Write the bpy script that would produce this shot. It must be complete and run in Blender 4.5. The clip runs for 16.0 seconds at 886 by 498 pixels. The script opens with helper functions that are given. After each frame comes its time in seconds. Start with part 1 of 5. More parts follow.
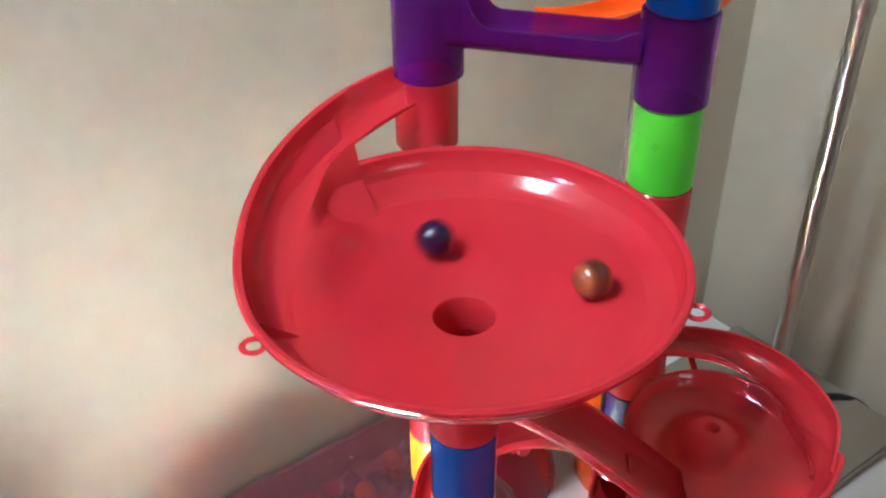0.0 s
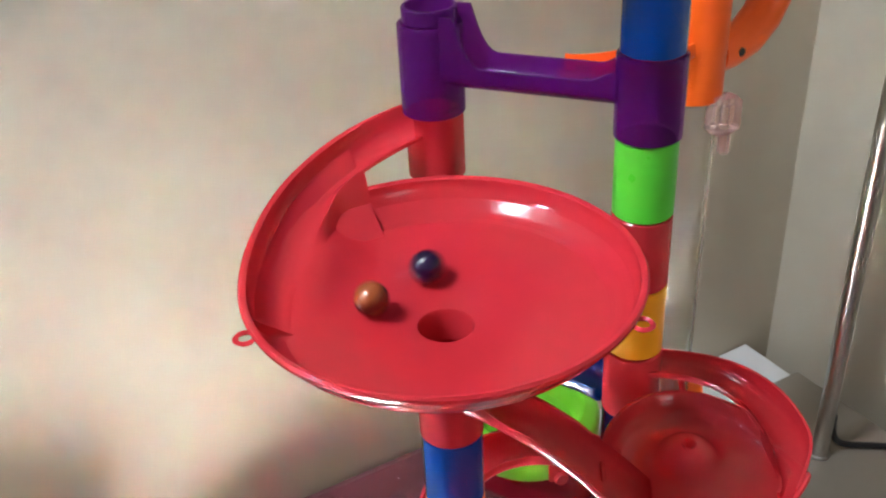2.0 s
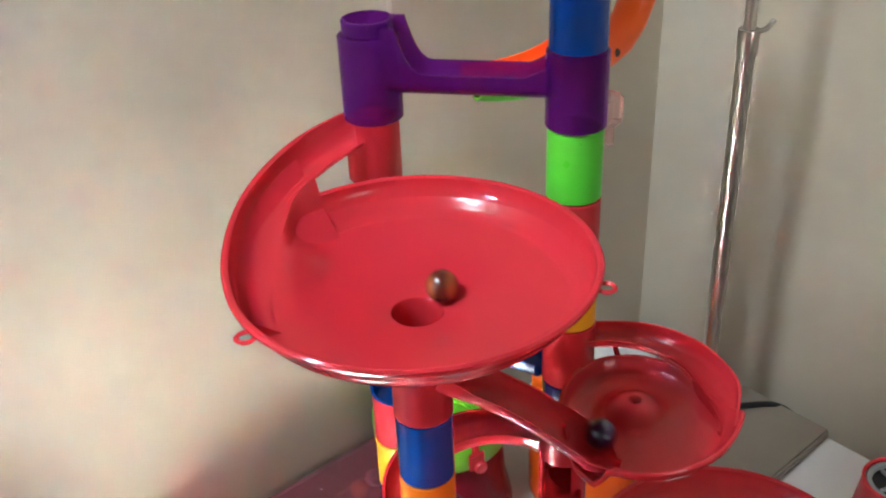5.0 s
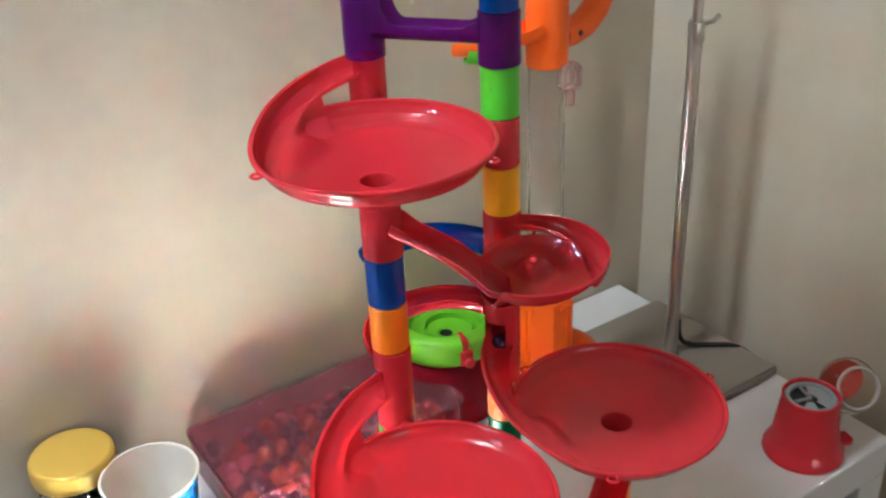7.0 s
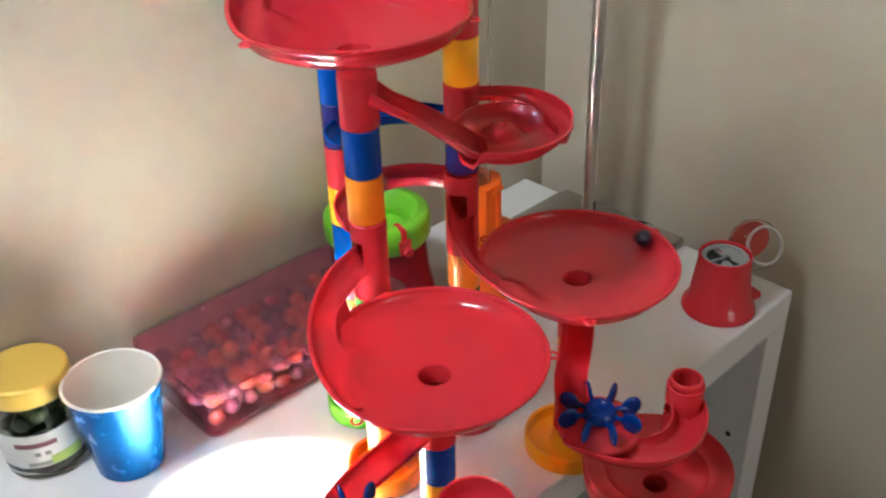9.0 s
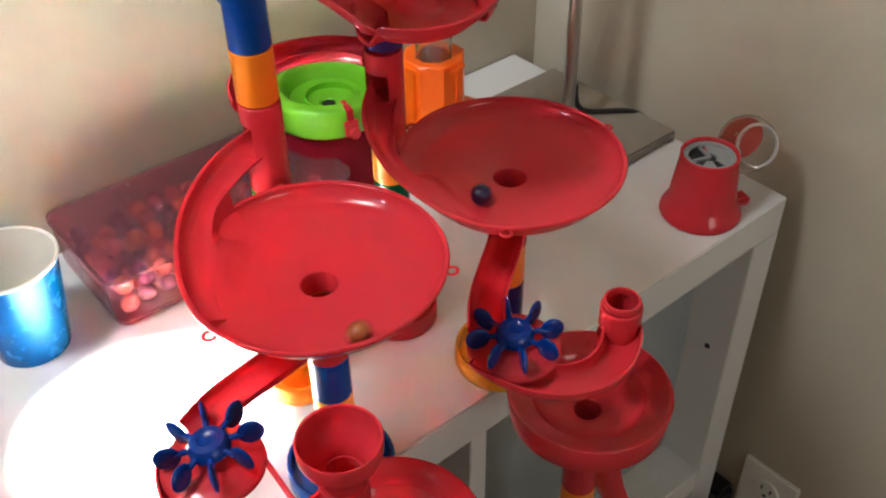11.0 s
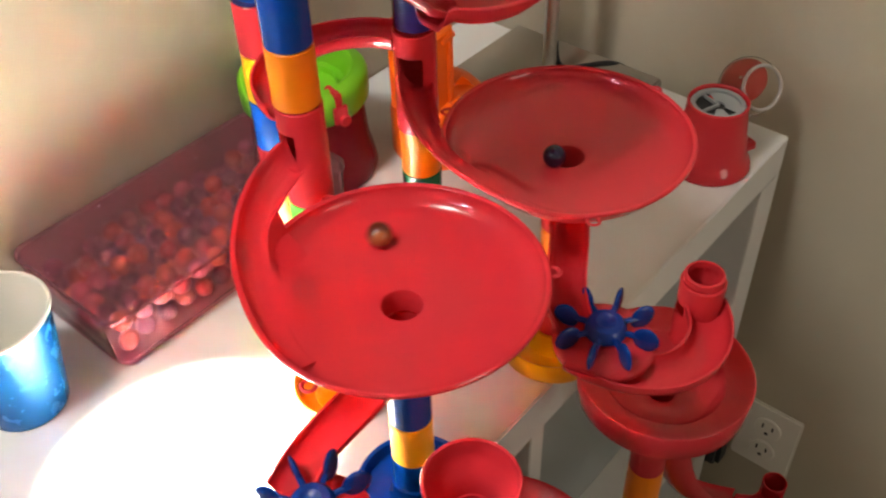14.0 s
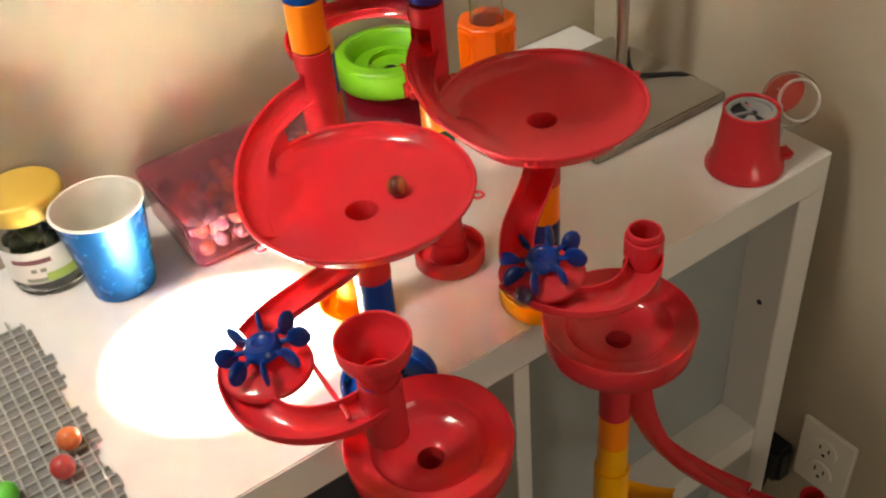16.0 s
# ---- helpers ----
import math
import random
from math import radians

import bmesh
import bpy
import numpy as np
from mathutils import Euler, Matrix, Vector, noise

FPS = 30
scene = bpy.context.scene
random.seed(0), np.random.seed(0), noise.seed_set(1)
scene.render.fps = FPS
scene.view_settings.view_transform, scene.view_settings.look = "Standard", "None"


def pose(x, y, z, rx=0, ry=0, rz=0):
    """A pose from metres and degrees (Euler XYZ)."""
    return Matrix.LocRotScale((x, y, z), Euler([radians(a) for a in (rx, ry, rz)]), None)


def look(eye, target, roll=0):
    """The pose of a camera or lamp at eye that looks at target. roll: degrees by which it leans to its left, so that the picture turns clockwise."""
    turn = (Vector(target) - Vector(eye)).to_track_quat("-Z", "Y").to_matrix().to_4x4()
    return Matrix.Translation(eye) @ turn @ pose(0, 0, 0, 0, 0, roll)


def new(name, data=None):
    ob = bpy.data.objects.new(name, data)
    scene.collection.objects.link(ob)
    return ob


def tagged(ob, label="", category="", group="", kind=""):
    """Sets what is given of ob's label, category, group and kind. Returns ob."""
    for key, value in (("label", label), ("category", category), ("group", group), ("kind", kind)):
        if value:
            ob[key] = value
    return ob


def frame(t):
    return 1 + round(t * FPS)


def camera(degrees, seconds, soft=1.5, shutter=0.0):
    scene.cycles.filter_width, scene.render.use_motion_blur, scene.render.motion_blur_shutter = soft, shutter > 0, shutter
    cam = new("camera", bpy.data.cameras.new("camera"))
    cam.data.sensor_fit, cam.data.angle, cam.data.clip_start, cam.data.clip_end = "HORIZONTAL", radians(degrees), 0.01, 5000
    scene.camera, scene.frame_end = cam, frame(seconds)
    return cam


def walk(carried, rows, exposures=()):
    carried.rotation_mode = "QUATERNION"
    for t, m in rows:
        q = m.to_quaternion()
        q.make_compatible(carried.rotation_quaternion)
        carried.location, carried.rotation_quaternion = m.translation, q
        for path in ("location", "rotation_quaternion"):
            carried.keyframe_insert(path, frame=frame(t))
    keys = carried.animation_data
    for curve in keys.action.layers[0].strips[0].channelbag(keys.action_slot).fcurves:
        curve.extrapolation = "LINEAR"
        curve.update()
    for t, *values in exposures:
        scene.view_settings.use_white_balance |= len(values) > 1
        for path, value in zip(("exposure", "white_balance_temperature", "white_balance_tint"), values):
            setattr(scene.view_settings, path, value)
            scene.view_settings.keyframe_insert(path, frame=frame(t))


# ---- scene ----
cam = camera(48.8, 16.0, soft=2.1, shutter=0.4)
PATH = [
    (0, (0.002, 0.095, 0.579), (0.980, 1.438, -0.553), -0.6),
    (0.5, (0.020, 0.071, 0.583), (0.886, 1.511, -0.517), -1.4),
    (1, (0.031, 0.048, 0.585), (0.814, 1.565, -0.479), -2.7),
    (1.5, (0.036, 0.029, 0.591), (0.752, 1.609, -0.455), -4.0),
    (2, (0.020, 0.036, 0.588), (0.842, 1.563, -0.457), -3.1),
    (2.5, (-0.001, 0.047, 0.592), (0.917, 1.508, -0.447), -2.4),
    (3, (-0.024, 0.046, 0.598), (0.984, 1.485, -0.395), -0.8),
    (3.2, (-0.027, 0.045, 0.597), (0.977, 1.480, -0.407), -1.0),
    (5.3, (-0.048, 0.038, 0.593), (1.068, 1.358, -0.414), -2.4),
    (5.5, (-0.051, 0.022, 0.596), (1.015, 1.368, -0.43), -2.8),
    (6, (-0.051, -0.084, 0.602), (0.845, 1.423, -0.359), -3.1),
    (6.5, (-0.075, -0.166, 0.612), (0.787, 1.376, -0.326), -1.9),
    (7, (-0.105, -0.179, 0.614), (0.857, 1.299, -0.329), -2.7),
    (7.5, (-0.167, -0.133, 0.603), (0.923, 1.202, -0.412), -1.6),
    (8, (-0.214, -0.123, 0.596), (0.934, 1.144, -0.441), -2.1),
    (8.5, (-0.219, -0.137, 0.586), (0.95, 1.115, -0.447), -2.2),
    (9, (-0.205, -0.157, 0.584), (0.969, 1.074, -0.469), -1.6),
    (9.5, (-0.173, -0.163, 0.573), (0.991, 1.006, -0.557), -0.3),
    (9.7, (-0.163, -0.165, 0.57), (0.985, 0.997, -0.584), -0.0),
    (11.8, (-0.05, -0.139, 0.542), (0.853, 1.072, -0.769), -2.8),
    (12, (-0.075, -0.105, 0.543), (0.854, 1.077, -0.776), -4.8),
    (12.5, (-0.11, -0.041, 0.545), (0.942, 0.996, -0.803), -4.6),
    (13, (-0.121, -0.017, 0.527), (1.001, 0.952, -0.815), -2.3),
    (13.5, (-0.127, -0.013, 0.529), (1.0, 0.984, -0.788), -2.3),
    (14, (-0.112, -0.034, 0.532), (1.0, 0.939, -0.816), -1.9),
    (14.5, (-0.082, -0.083, 0.532), (0.9, 1.026, -0.813), -4.3),
    (15, (-0.068, -0.154, 0.537), (0.781, 1.093, -0.776), -5.5),
    (15.5, (-0.065, -0.218, 0.542), (0.755, 1.088, -0.732), -6.2),
    (16, (-0.091, -0.245, 0.549), (0.734, 1.07, -0.712), -5.6),
]
EXPOSURES = [(0.0, 7.40, 5700, 6), (3.0, 7.42, 5950, 8), (5.5, 7.38, 5900, 7), (9.0, 7.32, 6050, 7), (11.0, 7.38, 6400, 9), (12.0, 7.46, 6700, 10), (13.5, 7.34, 7000, 10), (14.5, 7.46, 7400, 10), (16.0, 7.46, 8000, 10)]
walk(cam, [(t, look(eye, target, roll)) for t, eye, target, roll in PATH], EXPOSURES)

# ---------------------------------------------------------------- light
world = bpy.data.worlds.new("world")
scene.world = world
world.use_nodes = True
wn = world.node_tree
sky = wn.nodes.new("ShaderNodeTexSky")
sky.sky_type = 'NISHITA'
sky.sun_disc = False
sky.sun_elevation, sky.sun_rotation = radians(50), radians(-76)
wn.links.new(sky.outputs[0], wn.nodes["Background"].inputs[0])
wn.nodes["Background"].inputs[1].default_value = 0.1


def lamp(name, kind, m, energy, colour, **kw):
    data = bpy.data.lights.new(name, kind)
    data.energy, data.color = energy, colour
    if "size" in kw:
        data.shape, data.size, data.size_y = 'RECTANGLE', kw["size"], kw["size_y"]
    if "angle" in kw:
        data.angle = kw["angle"]
    ob = new(name, data)
    ob.matrix_world = m
    return ob


PATCH = Vector((0.064, 0.342, 0.0))            # where the sunbeam lands on the cabinet top
SUN_WAY = Vector((0.85, -0.05, -0.80)).normalized()
lamp("sun", 'SUN', look((-2, 1, 3), Vector((-2, 1, 3)) + SUN_WAY), 5.0, (1.0, 0.95, 0.86), angle=radians(5.5))
# daylight from the blind of the west window
lamp("window_light", 'AREA', look((-0.575, 0.400, 1.33), (0.25, 0.35, 0.0)), 0.122, (0.95, 0.98, 1.0), size=0.22, size_y=0.50)
# fill light added behind the viewer to brighten the cabinet front
lamp("south_window_light", 'AREA', look((0.02, -1.60, 0.30), (0.10, 0.20, -0.10)), 0.036, (1.0, 0.96, 0.90), size=0.60, size_y=0.80)

# ---------------------------------------------------------------- materials


def mat(name, colour, rough=0.4, metal=0.0, var=0.06, scale=8.0, bump=0.0, bump_scale=60.0, spec=0.5, trans=0.0, ior=1.45, coat=0.0, second=None, sss=0.0, uneven=0.07):
    m = bpy.data.materials.new(name)
    m.use_nodes = True
    nt = m.node_tree
    b = nt.nodes["Principled BSDF"]
    b.inputs["Roughness"].default_value = rough
    b.inputs["Metallic"].default_value = metal
    b.inputs["Specular IOR Level"].default_value = spec
    b.inputs["IOR"].default_value = ior
    b.inputs["Transmission Weight"].default_value = trans
    b.inputs["Coat Weight"].default_value = coat
    b.inputs["Coat Roughness"].default_value = 0.08
    if sss:
        b.inputs["Subsurface Weight"].default_value = sss
        b.inputs["Subsurface Radius"].default_value = (0.004, 0.001, 0.001)
        b.inputs["Subsurface Scale"].default_value = 1.0
    tc = nt.nodes.new("ShaderNodeTexCoord")
    n1 = nt.nodes.new("ShaderNodeTexNoise")
    n1.inputs["Scale"].default_value, n1.inputs["Detail"].default_value = scale, 4
    n2 = nt.nodes.new("ShaderNodeTexNoise")
    n2.inputs["Scale"].default_value, n2.inputs["Detail"].default_value = scale * 9, 3
    nt.links.new(tc.outputs["Object"], n1.inputs["Vector"])
    nt.links.new(tc.outputs["Object"], n2.inputs["Vector"])
    add = nt.nodes.new("ShaderNodeMath")
    add.operation = 'MULTIPLY_ADD'
    nt.links.new(n2.outputs["Fac"], add.inputs[0])
    add.inputs[1].default_value = 0.35
    nt.links.new(n1.outputs["Fac"], add.inputs[2])
    ramp = nt.nodes.new("ShaderNodeValToRGB")
    ramp.color_ramp.elements[0].position, ramp.color_ramp.elements[1].position = 0.35, 1.0
    lo = [c * (1 - var) for c in colour]
    hi = [min(1, c * (1 + var)) for c in (second or colour)]
    ramp.color_ramp.elements[0].color, ramp.color_ramp.elements[1].color = (*lo, 1), (*hi, 1)
    nt.links.new(add.outputs[0], ramp.inputs[0])
    nt.links.new(ramp.outputs[0], b.inputs["Base Color"])
    rr = nt.nodes.new("ShaderNodeMapRange")
    rr.inputs["To Min"].default_value, rr.inputs["To Max"].default_value = max(0.02, rough - uneven), min(1, rough + uneven)
    nt.links.new(n2.outputs["Fac"], rr.inputs["Value"])
    nt.links.new(rr.outputs[0], b.inputs["Roughness"])
    if bump:
        n3 = nt.nodes.new("ShaderNodeTexNoise")
        n3.inputs["Scale"].default_value, n3.inputs["Detail"].default_value = bump_scale, 5
        nt.links.new(tc.outputs["Object"], n3.inputs["Vector"])
        bp = nt.nodes.new("ShaderNodeBump")
        bp.inputs["Strength"].default_value, bp.inputs["Distance"].default_value = bump, 0.002
        nt.links.new(n3.outputs["Fac"], bp.inputs["Height"])
        nt.links.new(bp.outputs[0], b.inputs["Normal"])
    return m


RED = mat("red_plastic", (0.66, 0.034, 0.050), 0.145, var=0.012, scale=5, spec=0.55, uneven=0.012)


def see_through(m, colour, share):
    """Thin moulded plastic lets some light through."""
    nt = m.node_tree
    tr = nt.nodes.new("ShaderNodeBsdfTranslucent")
    tr.inputs["Color"].default_value = (*colour, 1)
    mix = nt.nodes.new("ShaderNodeMixShader")
    mix.inputs[0].default_value = share
    nt.links.new(nt.nodes["Principled BSDF"].outputs[0], mix.inputs[1])
    nt.links.new(tr.outputs[0], mix.inputs[2])
    nt.links.new(mix.outputs[0], nt.nodes["Material Output"].inputs["Surface"])
    return m


see_through(RED, (0.95, 0.06, 0.055), 0.17)
BLUE = mat("blue_plastic", (0.0, 0.055, 0.34), 0.13, var=0.04, spec=0.5, uneven=0.02)
WHEEL_BLUE = mat("deep_blue_plastic", (0.0, 0.030, 0.22), 0.25, var=0.05, uneven=0.03)
NAVY = mat("navy_plastic", (0.012, 0.012, 0.12), 0.22, var=0.08)
ORANGE = mat("orange_plastic", (0.95, 0.24, 0.01), 0.3, var=0.05)
DEEP_ORANGE = mat("deep_orange_plastic", (0.95, 0.13, 0.006), 0.32, var=0.05)
YELLOW = mat("yellow_plastic", (0.95, 0.45, 0.012), 0.3, var=0.05)
GREEN = mat("green_plastic", (0.10, 0.60, 0.03), 0.3, var=0.05)
LIME = mat("lime_plastic", (0.17, 0.52, 0.02), 0.35, var=0.06)
DARK_GREEN = mat("dark_green_plastic", (0.0, 0.12, 0.05), 0.22, var=0.05)
PURPLE = mat("purple_translucent_plastic", (0.25, 0.022, 0.38), 0.12, var=0.05, trans=0.8, ior=1.25)
TRANS_RED = mat("dark_red_translucent_plastic", (0.34, 0.012, 0.03), 0.2, var=0.08, trans=0.35, ior=1.25)
PINK_CLEAR = mat("pink_clear_plastic", (0.86, 0.42, 0.50), 0.12, var=0.05, trans=0.93, ior=1.12)
FROSTED = mat("frosted_clear_plastic", (0.92, 0.88, 0.85), 0.22, var=0.03, trans=0.6, ior=1.2)
RED_CLEAR = mat("red_clear_plastic", (0.85, 0.17, 0.15), 0.15, var=0.05, trans=0.8, ior=1.2)
PINK_LID = mat("pink_cloudy_lid_plastic", (0.74, 0.38, 0.43), 0.24, var=0.12, scale=22, trans=0.89, ior=1.12)
CLEAR = mat("clear_plastic", (0.93, 0.91, 0.89), 0.07, var=0.01, trans=0.97, ior=1.35)
CLEAR_PINK = mat("pale_pink_clear_plastic", (0.95, 0.72, 0.70), 0.12, var=0.02, trans=0.85, ior=1.2)
WALL = mat("beige_wall_paint", (0.475, 0.42, 0.33), 0.55, var=0.03, scale=1.6, bump=0.05, bump_scale=160, second=(0.505, 0.45, 0.355), spec=0.3)
SCRAP = mat("pale_adhesive", (0.60, 0.55, 0.45), 0.3, var=0.03, scale=40)
CEIL = mat("white_ceiling_paint", (0.75, 0.73, 0.70), 0.8, var=0.02, scale=2)
FLOOR = mat("brown_carpet", (0.16, 0.12, 0.085), 0.95, var=0.2, scale=20, bump=0.6, bump_scale=400)
WHITE = mat("white_laminate", (0.74, 0.73, 0.72), 0.38, var=0.02, scale=3, bump=0.03, bump_scale=150)
BACKBOARD = mat("grey_blue_back_panel", (0.34, 0.37, 0.38), 0.6, var=0.04, scale=3)
DARKBIN = mat("dark_fabric", (0.03, 0.03, 0.04), 0.9, var=0.2, scale=40, bump=0.3, bump_scale=500)
STEEL = mat("brushed_steel", (0.52, 0.50, 0.47), 0.30, metal=1.0, var=0.03, scale=30, uneven=0.02)
LAMP_BASE = mat("grey_brown_metal", (0.30, 0.265, 0.22), 0.45, metal=0.25, var=0.06, scale=12)
BLACK = mat("black_rubber", (0.012, 0.012, 0.014), 0.45, var=0.1)
GREY = mat("grey_plastic", (0.34, 0.36, 0.37), 0.4, var=0.08)
GRID_DARK = mat("dark_grey_mesh_backing", (0.20, 0.20, 0.20), 0.7, var=0.12, scale=30)
GRIDGREY = mat("grey_card_mesh", (0.40, 0.40, 0.39), 0.6, var=0.1, scale=25)
CUPBLUE = mat("blue_foil_paper", (0.0, 0.095, 0.34), 0.27, metal=0.45, var=0.03, scale=10, second=(0.0, 0.105, 0.36), uneven=0.02)
PAPER = mat("white_paper", (0.80, 0.77, 0.70), 0.7, var=0.02, scale=12)
GOLD = mat("gold_lid_paint", (0.72, 0.48, 0.09), 0.35, metal=0.15, var=0.05, scale=10)
GLOBE = mat("thin_clear_globe", (0.97, 0.95, 0.93), 0.06, var=0.01, trans=1.0, ior=1.10)
GLASS = mat("clear_glass", (0.93, 0.95, 0.94), 0.02, var=0.01, trans=1.0, ior=1.2)
OLIVE = mat("dark_green_olive", (0.045, 0.06, 0.02), 0.35, var=0.3, scale=40)
OLIVE_PALE = mat("pale_green_olive", (0.25, 0.30, 0.06), 0.35, var=0.2, scale=40)
LABEL = mat("white_label", (0.62, 0.62, 0.59), 0.5, var=0.02)
LABEL_RED = mat("red_label_print", (0.16, 0.05, 0.06), 0.5, var=0.05)
LABEL_GREY = mat("grey_label_print", (0.18, 0.20, 0.16), 0.5, var=0.05)
LABEL_GREEN = mat("green_label_print", (0.30, 0.42, 0.08), 0.5, var=0.05)
OUTLET = mat("white_outlet_plastic", (0.78, 0.75, 0.69), 0.35, var=0.02)
MARBLE_P = mat("purple_glass", (0.012, 0.003, 0.034), 0.05, var=0.2, scale=90, trans=0.35, coat=0.6, second=(0.028, 0.007, 0.075))
BALL_O = mat("orange_ball", (0.66, 0.17, 0.06), 0.35, var=0.15, scale=30)
BALL_R = mat("red_ball", (0.50, 0.06, 0.06), 0.35, var=0.15, scale=30)
BALL_V = mat("violet_ball", (0.20, 0.07, 0.16), 0.3, var=0.2, scale=30)
BALL_P = mat("pink_ball", (0.55, 0.18, 0.24), 0.35, var=0.15, scale=30)
BALL_G = mat("green_ball", (0.08, 0.45, 0.05), 0.35, var=0.15, scale=30)


def swirl_glass():
    m = mat("amber_swirl_glass", (0.30, 0.06, 0.015), 0.08, var=0.1, coat=0.6)
    nt = m.node_tree
    tc = nt.nodes.new("ShaderNodeTexCoord")
    w = nt.nodes.new("ShaderNodeTexWave")
    w.inputs["Scale"].default_value, w.inputs["Distortion"].default_value, w.inputs["Detail"].default_value = 28, 4, 2
    r = nt.nodes.new("ShaderNodeValToRGB")
    r.color_ramp.elements[0].color, r.color_ramp.elements[1].color = (0.11, 0.018, 0.008, 1), (0.36, 0.085, 0.022, 1)
    r.color_ramp.elements[0].position = 0.3
    nt.links.new(tc.outputs["Object"], w.inputs["Vector"])
    nt.links.new(w.outputs["Fac"], r.inputs[0])
    nt.links.new(r.outputs[0], nt.nodes["Principled BSDF"].inputs["Base Color"])
    return m


MARBLE_O = swirl_glass()

# ---------------------------------------------------------------- mesh helpers
TAU = 2 * math.pi


def link_mesh(name, bm, material, smooth=True, sharp=40):
    me = bpy.data.meshes.new(name)
    bmesh.ops.recalc_face_normals(bm, faces=bm.faces)
    bm.to_mesh(me)
    bm.free()
    me.materials.append(material)
    if smooth:
        for p in me.polygons:
            p.use_smooth = True
        me.set_sharp_from_angle(angle=radians(sharp))
    return new(name, me)


def part(name, bm, material, parent, label="", smooth=True):
    ob = link_mesh(name, bm, material, smooth)
    ob.parent = parent
    if label:
        ob["label"] = label
    return ob


def thing(name, x, y, z, rz, label, category, group=""):
    e = new(name)
    e.empty_display_size = 0.02
    e.matrix_world = pose(x, y, z, 0, 0, rz)
    return tagged(e, label, category, group)


def box(x0, y0, z0, x1, y1, z1, bevel=0.0, bm=None):
    bm = bm or bmesh.new()
    g = bmesh.ops.create_cube(bm, size=1.0)
    for v in g["verts"]:
        v.co = Vector(((x0 + x1) / 2 + v.co.x * (x1 - x0), (y0 + y1) / 2 + v.co.y * (y1 - y0), (z0 + z1) / 2 + v.co.z * (z1 - z0)))
    if bevel:
        es = {e for v in g["verts"] for e in v.link_edges}
        bmesh.ops.bevel(bm, geom=list(es), offset=bevel, segments=2, affect='EDGES')
    return bm


def lathe(profile, n=48, x=0.0, y=0.0, closed=False, bm=None, skip=None):
    """profile: (r, z) points turned about the z axis; skip(angle, z): leaves a face out."""
    bm = bm or bmesh.new()
    rings = []
    for r, z in profile:
        if r < 1e-6:
            rings.append([bm.verts.new((x, y, z))])
        else:
            rings.append([bm.verts.new((x + r * math.cos(TAU * i / n), y + r * math.sin(TAU * i / n), z)) for i in range(n)])
    pairs = list(zip(rings, rings[1:])) + ([(rings[-1], rings[0])] if closed else [])
    for a, b in pairs:
        for i in range(n):
            j = (i + 1) % n
            if skip:
                zm = (a[i % len(a)].co.z + b[i % len(b)].co.z) / 2
                if skip((i + 0.5) / n * 360, zm):
                    continue
            vs = [a[i], a[j], b[j], b[i]] if len(a) > 1 and len(b) > 1 else ([a[0], b[j], b[i]] if len(a) == 1 else [a[i], a[j], b[0]])
            bm.faces.new(vs)
    return bm


def tube_bm(z0, z1, r=0.0129, wall=0.0016, x=0.0, y=0.0, lip=True, skip=None, n=40, steps=1):
    b = 0.0006
    outer = [(r - b, z0), (r, z0 + b)] + [(r, z0 + (z1 - z0) * k / steps) for k in range(1, steps)] + [(r, z1 - b), (r - b, z1)]
    inner = [(r - wall, z1)] + [(r - wall, z0 + (z1 - z0) * k / steps) for k in range(steps - 1, 0, -1)] + [(r - wall, z0)]
    return lathe(outer + inner, n, x, y, closed=True, skip=skip)


def sweep(path, section, bm=None, cap=True):
    """section(k): closed list of (side, up) offsets at path point k; the side is level, to the right of the way."""
    bm = bm or bmesh.new()
    pts = [Vector(p) for p in path]
    rings = []
    for k, p in enumerate(pts):
        t = (pts[min(k + 1, len(pts) - 1)] - pts[max(k - 1, 0)]).normalized()
        s = t.cross(Vector((0, 0, 1))).normalized()
        u = s.cross(t).normalized()
        rings.append([bm.verts.new(p + s * a + u * b) for a, b in section(k)])
    for a, b in zip(rings, rings[1:]):
        for i in range(len(a)):
            j = (i + 1) % len(a)
            bm.faces.new((a[i], a[j], b[j], b[i]))
    if cap:
        bm.faces.new(rings[0][::-1])
        bm.faces.new(rings[-1])
    return bm


def channel(w, wall=0.0014, left=0.004, right=0.004, n=10):
    """Section of an open marble channel of inner half width w; its floor is at 0, its sides rise above w * 0.7."""
    d = w * 0.75
    inner = [(w * math.cos(math.pi + math.pi * i / n), d + d * math.sin(math.pi + math.pi * i / n)) for i in range(n + 1)]
    outer = [((w + wall) * math.cos(TAU - math.pi * i / n), d + (d + wall) * math.sin(TAU - math.pi * i / n)) for i in range(n + 1)]
    return [(-w, d + left)] + inner + [(w, d + right), (w + wall, d + right)] + outer + [(-w - wall, d + left)]


def rod(path, r, n=8, bm=None):
    sec = [(r * math.cos(TAU * i / n), r * math.sin(TAU * i / n)) for i in range(n)]
    return sweep(path, lambda k: sec, bm)


def arc(cx, cy, r, a0, a1, z0, z1, n=20, r1=None):
    out = []
    for i in range(n + 1):
        u = i / n
        a, rr = radians(a0 + (a1 - a0) * u), r + ((r if r1 is None else r1) - r) * u
        out.append((cx + rr * math.cos(a), cy + rr * math.sin(a), z0 + (z1 - z0) * u))
    return out


def bez(p, n=16):
    """Smooth path through four control points."""
    out = []
    for i in range(n + 1):
        u = i / n
        out.append(tuple(sum(w * q[c] for w, q in zip(((1 - u) ** 3, 3 * u * (1 - u) ** 2, 3 * u * u * (1 - u), u ** 3), p)) for c in range(3)))
    return out


def smooth01(x):
    x = min(1.0, max(0.0, x))
    return x * x * (3 - 2 * x)


